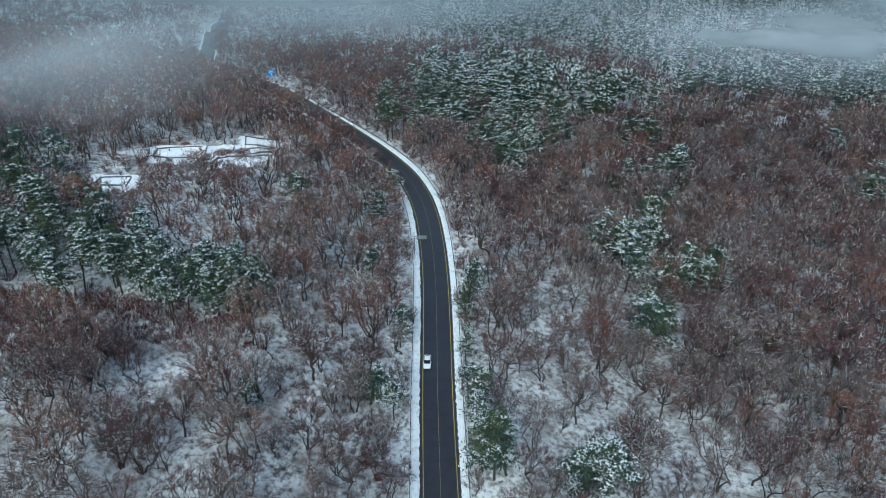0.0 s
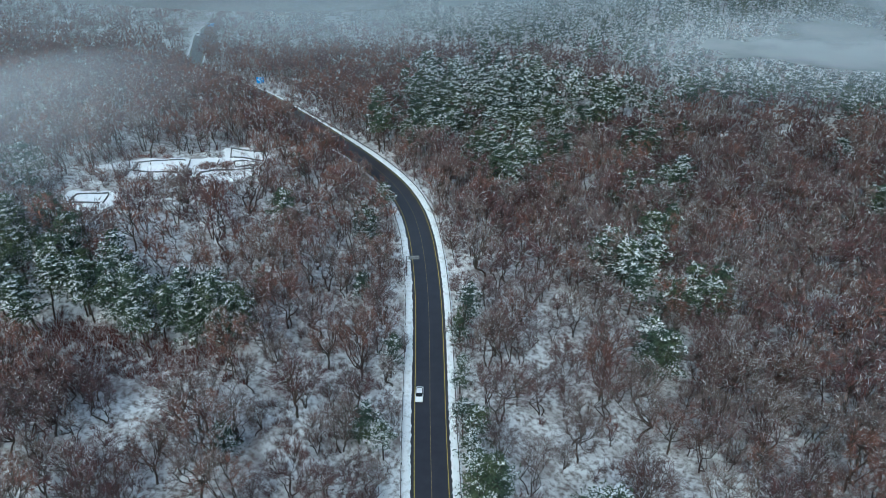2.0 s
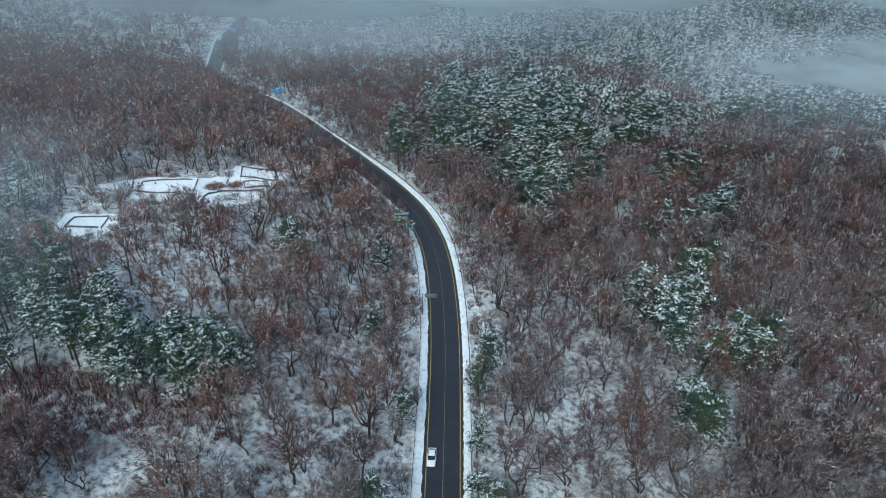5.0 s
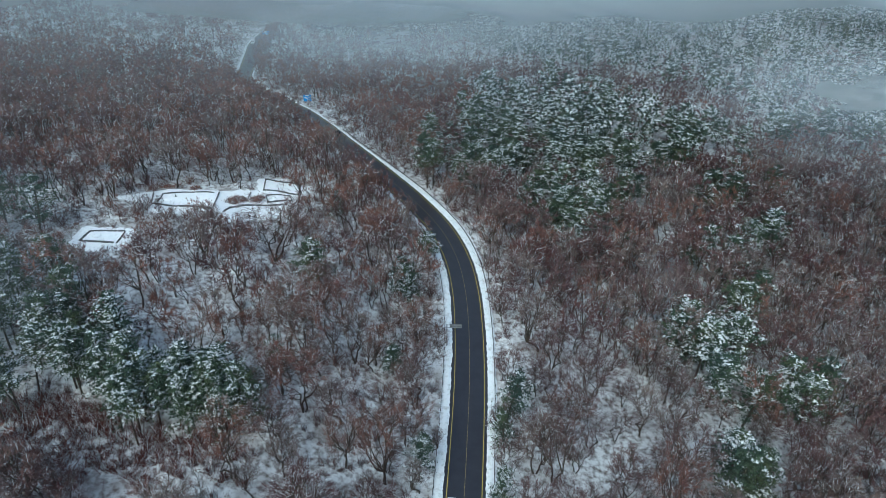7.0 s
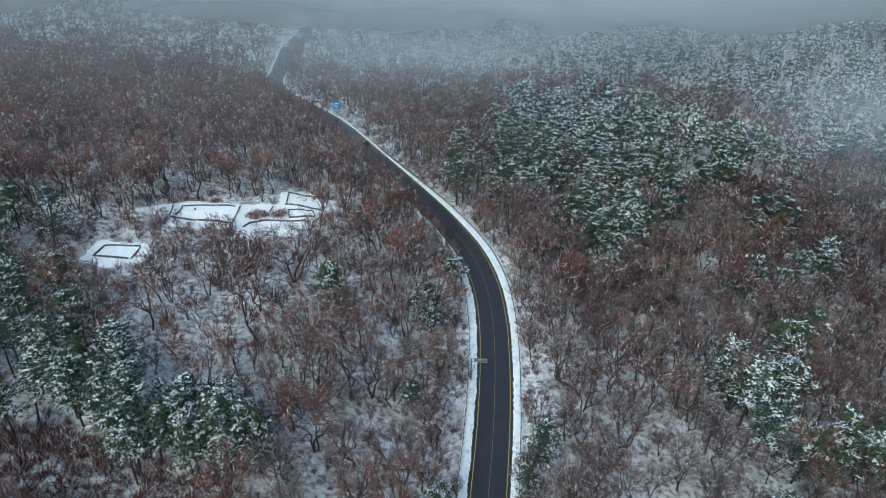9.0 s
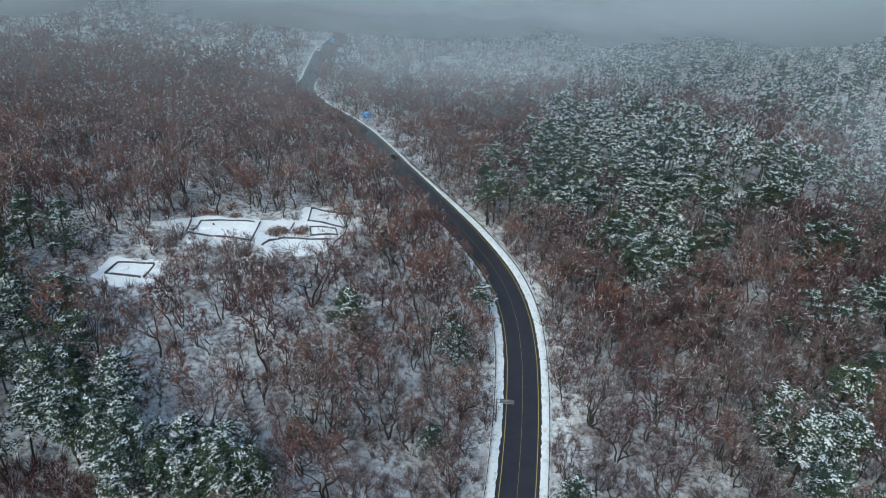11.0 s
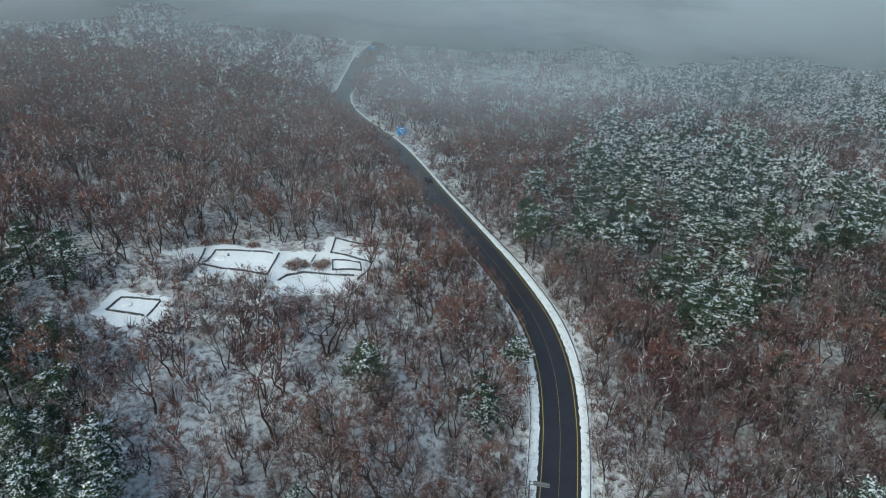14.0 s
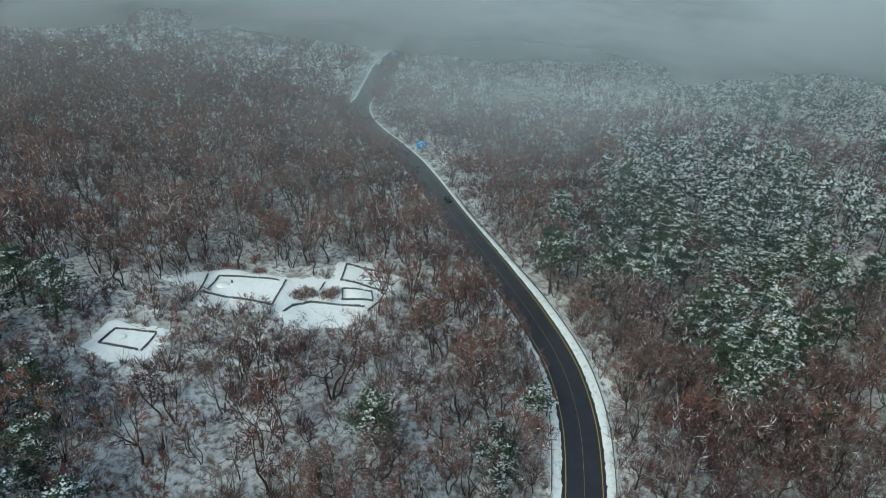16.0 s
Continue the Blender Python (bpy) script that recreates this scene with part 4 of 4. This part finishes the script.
def car(x, y, turn, paint, label):
    """A saloon whose front looks along its own +y."""
    e = new("car")
    e.matrix_basis = pose(x, y, land1(x, y) + 0.04, 0, 0, turn)
    part("body", loft([(-2.32, 0.72, 0.66, 0.42, 0.78), (-2.2, 0.86, 0.80, 0.26, 0.98), (-1.5, 0.91, 0.86, 0.22, 1.03), (0.0, 0.92, 0.88, 0.20, 0.98), (1.0, 0.92, 0.86, 0.22, 0.95),
                       (1.9, 0.90, 0.80, 0.26, 0.84), (2.25, 0.80, 0.68, 0.32, 0.70), (2.36, 0.66, 0.56, 0.40, 0.60)]), paint, e)
    part("roof", loft([(-1.25, 0.60, 0.56, 1.30, 1.42), (-0.5, 0.66, 0.62, 1.34, 1.50), (0.15, 0.66, 0.60, 1.32, 1.48), (0.35, 0.62, 0.56, 1.28, 1.40)]), paint, e)
    part("window", loft([(-1.95, 0.66, 0.60, 0.94, 1.0), (-1.2, 0.78, 0.63, 0.92, 1.36), (0.1, 0.79, 0.64, 0.92, 1.40), (0.5, 0.76, 0.60, 0.92, 1.30), (1.15, 0.68, 0.62, 0.90, 0.97)]), M_GLASS, e, "dark tinted glass")
    wheels(e, (-0.82, 0.82), (-1.4, 1.42), 0.33, 0.21)
    for s in (-1, 1):
        part("headlight", box((0.34, 0.14, 0.13), (s * 0.60, 2.23, 0.66), 0.03), M_LAMP, e)
        part("tail_light", box((0.34, 0.10, 0.14), (s * 0.62, -2.27, 0.80), 0.03), M_TAIL, e)
        part("mirror", box((0.2, 0.12, 0.14), (s * 1.0, 0.72, 1.0), 0.03), paint, e)
    part("bumper", box((1.5, 0.12, 0.2), (0, 2.30, 0.40), 0.04), paint, e)
    part("number_plate", box((0.5, 0.02, 0.11), (0, 2.37, 0.45)), M_WHITE, e)
    return tagged(e, label, "car", "cars on the road")


def truck(x, y, turn, label):
    e = new("truck")
    e.matrix_basis = pose(x, y, land1(x, y) + 0.04, 0, 0, turn)
    part("cargo_box", box((2.2, 4.4, 2.1), (0, -1.1, 1.95), 0.05), M_CAR_WHITE, e)
    part("chassis", box((1.9, 6.2, 0.25), (0, -0.3, 0.72), 0.03), M_RAIL, e)
    cab = part("cab", loft([(1.3, 0.95, 0.90, 0.55, 2.25), (2.0, 0.97, 0.92, 0.50, 2.25), (2.55, 0.96, 0.84, 0.45, 2.10), (2.95, 0.94, 0.80, 0.45, 1.35), (3.05, 0.86, 0.72, 0.50, 1.20)]), M_CAR_WHITE, e)
    part("windscreen", box((1.5, 0.04, 0.75), (0, 2.80, 1.72), 0.01, turn=pose(0, 0, 0, -26)), M_GLASS, cab)
    for s in (-1, 1):
        part("side_window", box((0.03, 0.8, 0.55), (s * 0.95, 2.0, 1.7), 0.01), M_GLASS, cab)
        part("headlight", box((0.3, 0.06, 0.18), (s * 0.65, 3.04, 0.8), 0.02), M_LAMP, cab)
    wheels(e, (-0.85, 0.85), (-2.3, 2.1), 0.38, 0.26)
    return tagged(e, label, "truck")


car(-3.85, 135.0, 178.5, M_CAR_WHITE, "white saloon car driving along the dark road")
k = int(np.argmin(np.abs(ry - 297)))
car(rx[k] - side[k, 0] * 1.75, ry[k] - side[k, 1] * 1.75, math.degrees(math.atan2(way[k, 1], way[k, 0])) - 90, M_CAR_DARK, "dark car driving away on the misty road")
k = int(np.argmin(np.abs(ry - 484)))
truck(rx[k] - side[k, 0] * 5.25, ry[k] - side[k, 1] * 5.25, math.degrees(math.atan2(way[k, 1], way[k, 0])) + 90, "white box truck on the misty road")


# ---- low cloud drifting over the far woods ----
def cloud_material(name, scale, seed, y0, y1, most, low, high):
    m = bpy.data.materials.new(name)
    m.use_nodes = True
    n, l = m.node_tree.nodes, m.node_tree.links
    n.remove(n["Principled BSDF"])
    geo = n.new("ShaderNodeNewGeometry")
    add = n.new("ShaderNodeVectorMath")
    add.operation = "ADD"
    add.inputs[1].default_value = (seed * 137.0, seed * 71.0, seed * 13.0)
    l.new(geo.outputs["Position"], add.inputs[0])
    t = n.new("ShaderNodeTexNoise")
    t.inputs["Scale"].default_value, t.inputs["Detail"].default_value, t.inputs["Roughness"].default_value = scale, 5.0, 0.5
    l.new(add.outputs[0], t.inputs["Vector"])
    wisps = n.new("ShaderNodeMapRange")
    wisps.interpolation_type = "SMOOTHSTEP"
    wisps.inputs["From Min"].default_value, wisps.inputs["From Max"].default_value = low, high
    wisps.inputs["To Min"].default_value = 0.4
    l.new(t.outputs["Fac"], wisps.inputs["Value"])
    sep = n.new("ShaderNodeSeparateXYZ")
    l.new(geo.outputs["Position"], sep.inputs[0])
    bank = n.new("ShaderNodeMapRange")
    bank.interpolation_type = "SMOOTHSTEP"
    bank.inputs["From Min"].default_value, bank.inputs["From Max"].default_value = y0, y1
    east = n.new("ShaderNodeMath")
    east.operation = "MULTIPLY_ADD"
    east.inputs[1].default_value = -0.48
    only = n.new("ShaderNodeMath")
    only.operation = "MAXIMUM"
    only.inputs[1].default_value = 0.0
    l.new(sep.outputs["X"], only.inputs[0])
    l.new(only.outputs[0], east.inputs[0])
    l.new(sep.outputs["Y"], east.inputs[2])
    rise = n.new("ShaderNodeMapRange")
    rise.inputs["From Min"].default_value, rise.inputs["From Max"].default_value, rise.inputs["To Max"].default_value = 150.0, 260.0, 240.0
    l.new(sep.outputs["X"], rise.inputs["Value"])
    both = n.new("ShaderNodeMath")
    l.new(rise.outputs[0], both.inputs[0])
    l.new(east.outputs[0], both.inputs[1])
    l.new(both.outputs[0], bank.inputs["Value"])
    mul = n.new("ShaderNodeMath")
    mul.operation = "MULTIPLY"
    l.new(wisps.outputs[0], mul.inputs[0])
    l.new(bank.outputs[0], mul.inputs[1])
    mul2 = n.new("ShaderNodeMath")
    mul2.operation = "MULTIPLY"
    mul2.inputs[1].default_value = most
    l.new(mul.outputs[0], mul2.inputs[0])
    d, tr, clear = n.new("ShaderNodeBsdfDiffuse"), n.new("ShaderNodeBsdfTranslucent"), n.new("ShaderNodeBsdfTransparent")
    d.inputs["Color"].default_value = tr.inputs["Color"].default_value = (0.74, 0.80, 0.83, 1)
    half, mix = n.new("ShaderNodeMixShader"), n.new("ShaderNodeMixShader")
    half.inputs[0].default_value = 0.5
    l.new(d.outputs[0], half.inputs[1])
    l.new(tr.outputs[0], half.inputs[2])
    l.new(mul2.outputs[0], mix.inputs[0])
    l.new(clear.outputs[0], mix.inputs[1])
    l.new(half.outputs[0], mix.inputs[2])
    l.new(mix.outputs[0], n["Material Output"].inputs["Surface"])
    return m


def cloud_layer(name, height, material, y0):
    xs, ys = np.meshgrid(np.linspace(-1500, 1500, 61), np.concatenate([np.linspace(y0, 800, 30), np.linspace(840, 2500, 20)]))
    z = height + 5.0 * np.sin(xs * 0.013 + height) * np.sin(ys * 0.017 + height * 0.3) + 0.01 * (ys - y0)
    r, c = xs.shape
    a, b = np.meshgrid(np.arange(c - 1), np.arange(r - 1))
    i0 = (b * c + a).ravel()
    ob = new(name, mesh_of(name, np.stack([xs.ravel(), ys.ravel(), z.ravel()], 1), np.stack([i0, i0 + 1, i0 + c + 1, i0 + c], 1), [material], smooth=True))
    return tagged(ob, "thin low cloud drifting over the far woods", "low cloud", kind="structure")


cloud_layer("low_cloud_1", 24, cloud_material("cloud_a", 0.011, 1, 255, 540, 0.76, 0.26, 0.58), 235)
cloud_layer("low_cloud_2", 38, cloud_material("cloud_b", 0.008, 3, 165, 480, 0.74, 0.27, 0.59), 175)


def cloud_wisp(name, x, y, z, rx, ry, most):
    """A torn wisp of mist that thins out to its rim."""
    m = cloud_material(name + "_mist", 0.04, 5, 0, 1, most, 0.30, 0.66)
    n, l = m.node_tree.nodes, m.node_tree.links
    co, ln = n.new("ShaderNodeTexCoord"), n.new("ShaderNodeVectorMath")
    ln.operation = "LENGTH"
    l.new(co.outputs["Object"], ln.inputs[0])
    rim = n.new("ShaderNodeMapRange")
    rim.interpolation_type = "SMOOTHSTEP"
    rim.inputs["From Min"].default_value, rim.inputs["From Max"].default_value = 1.0, 0.0
    l.new(ln.outputs["Value"], rim.inputs["Value"])
    mix = n["Mix Shader.001"]
    old = mix.inputs[0].links[0].from_socket
    mul = n.new("ShaderNodeMath")
    mul.operation = "MULTIPLY"
    l.new(old, mul.inputs[0])
    l.new(rim.outputs[0], mul.inputs[1])
    l.new(mul.outputs[0], mix.inputs[0])
    xs, ys = np.meshgrid(np.linspace(-1, 1, 25), np.linspace(-1, 1, 25))
    zs = 0.12 * np.sin(xs * 4) * np.sin(ys * 3 + 1)
    a, b = np.meshgrid(np.arange(24), np.arange(24))
    i0 = (b * 25 + a).ravel()
    ob = new(name, mesh_of(name, np.stack([xs.ravel(), ys.ravel(), zs.ravel()], 1), np.stack([i0, i0 + 1, i0 + 26, i0 + 25], 1), [m], smooth=True))
    ob.matrix_basis = Matrix.LocRotScale((x, y, z), Euler((0, 0, 0.3)), Vector((rx, ry, 12)))
    return tagged(ob, "thin torn wisp of low cloud over woods", "low cloud", kind="structure")


WISPS = ((-31, 54, 85, 22, 19, 0.30), (-41, 71, 80, 25, 21, 0.22), (98, 200, 50, 70, 60, 0.48), (120, 245, 41, 84, 72, 0.48), (-44, 287, 40, 75, 65, 0.36))
for i, wisp in enumerate(WISPS):
    cloud_wisp("low_cloud_%d" % (i + 3), *wisp)
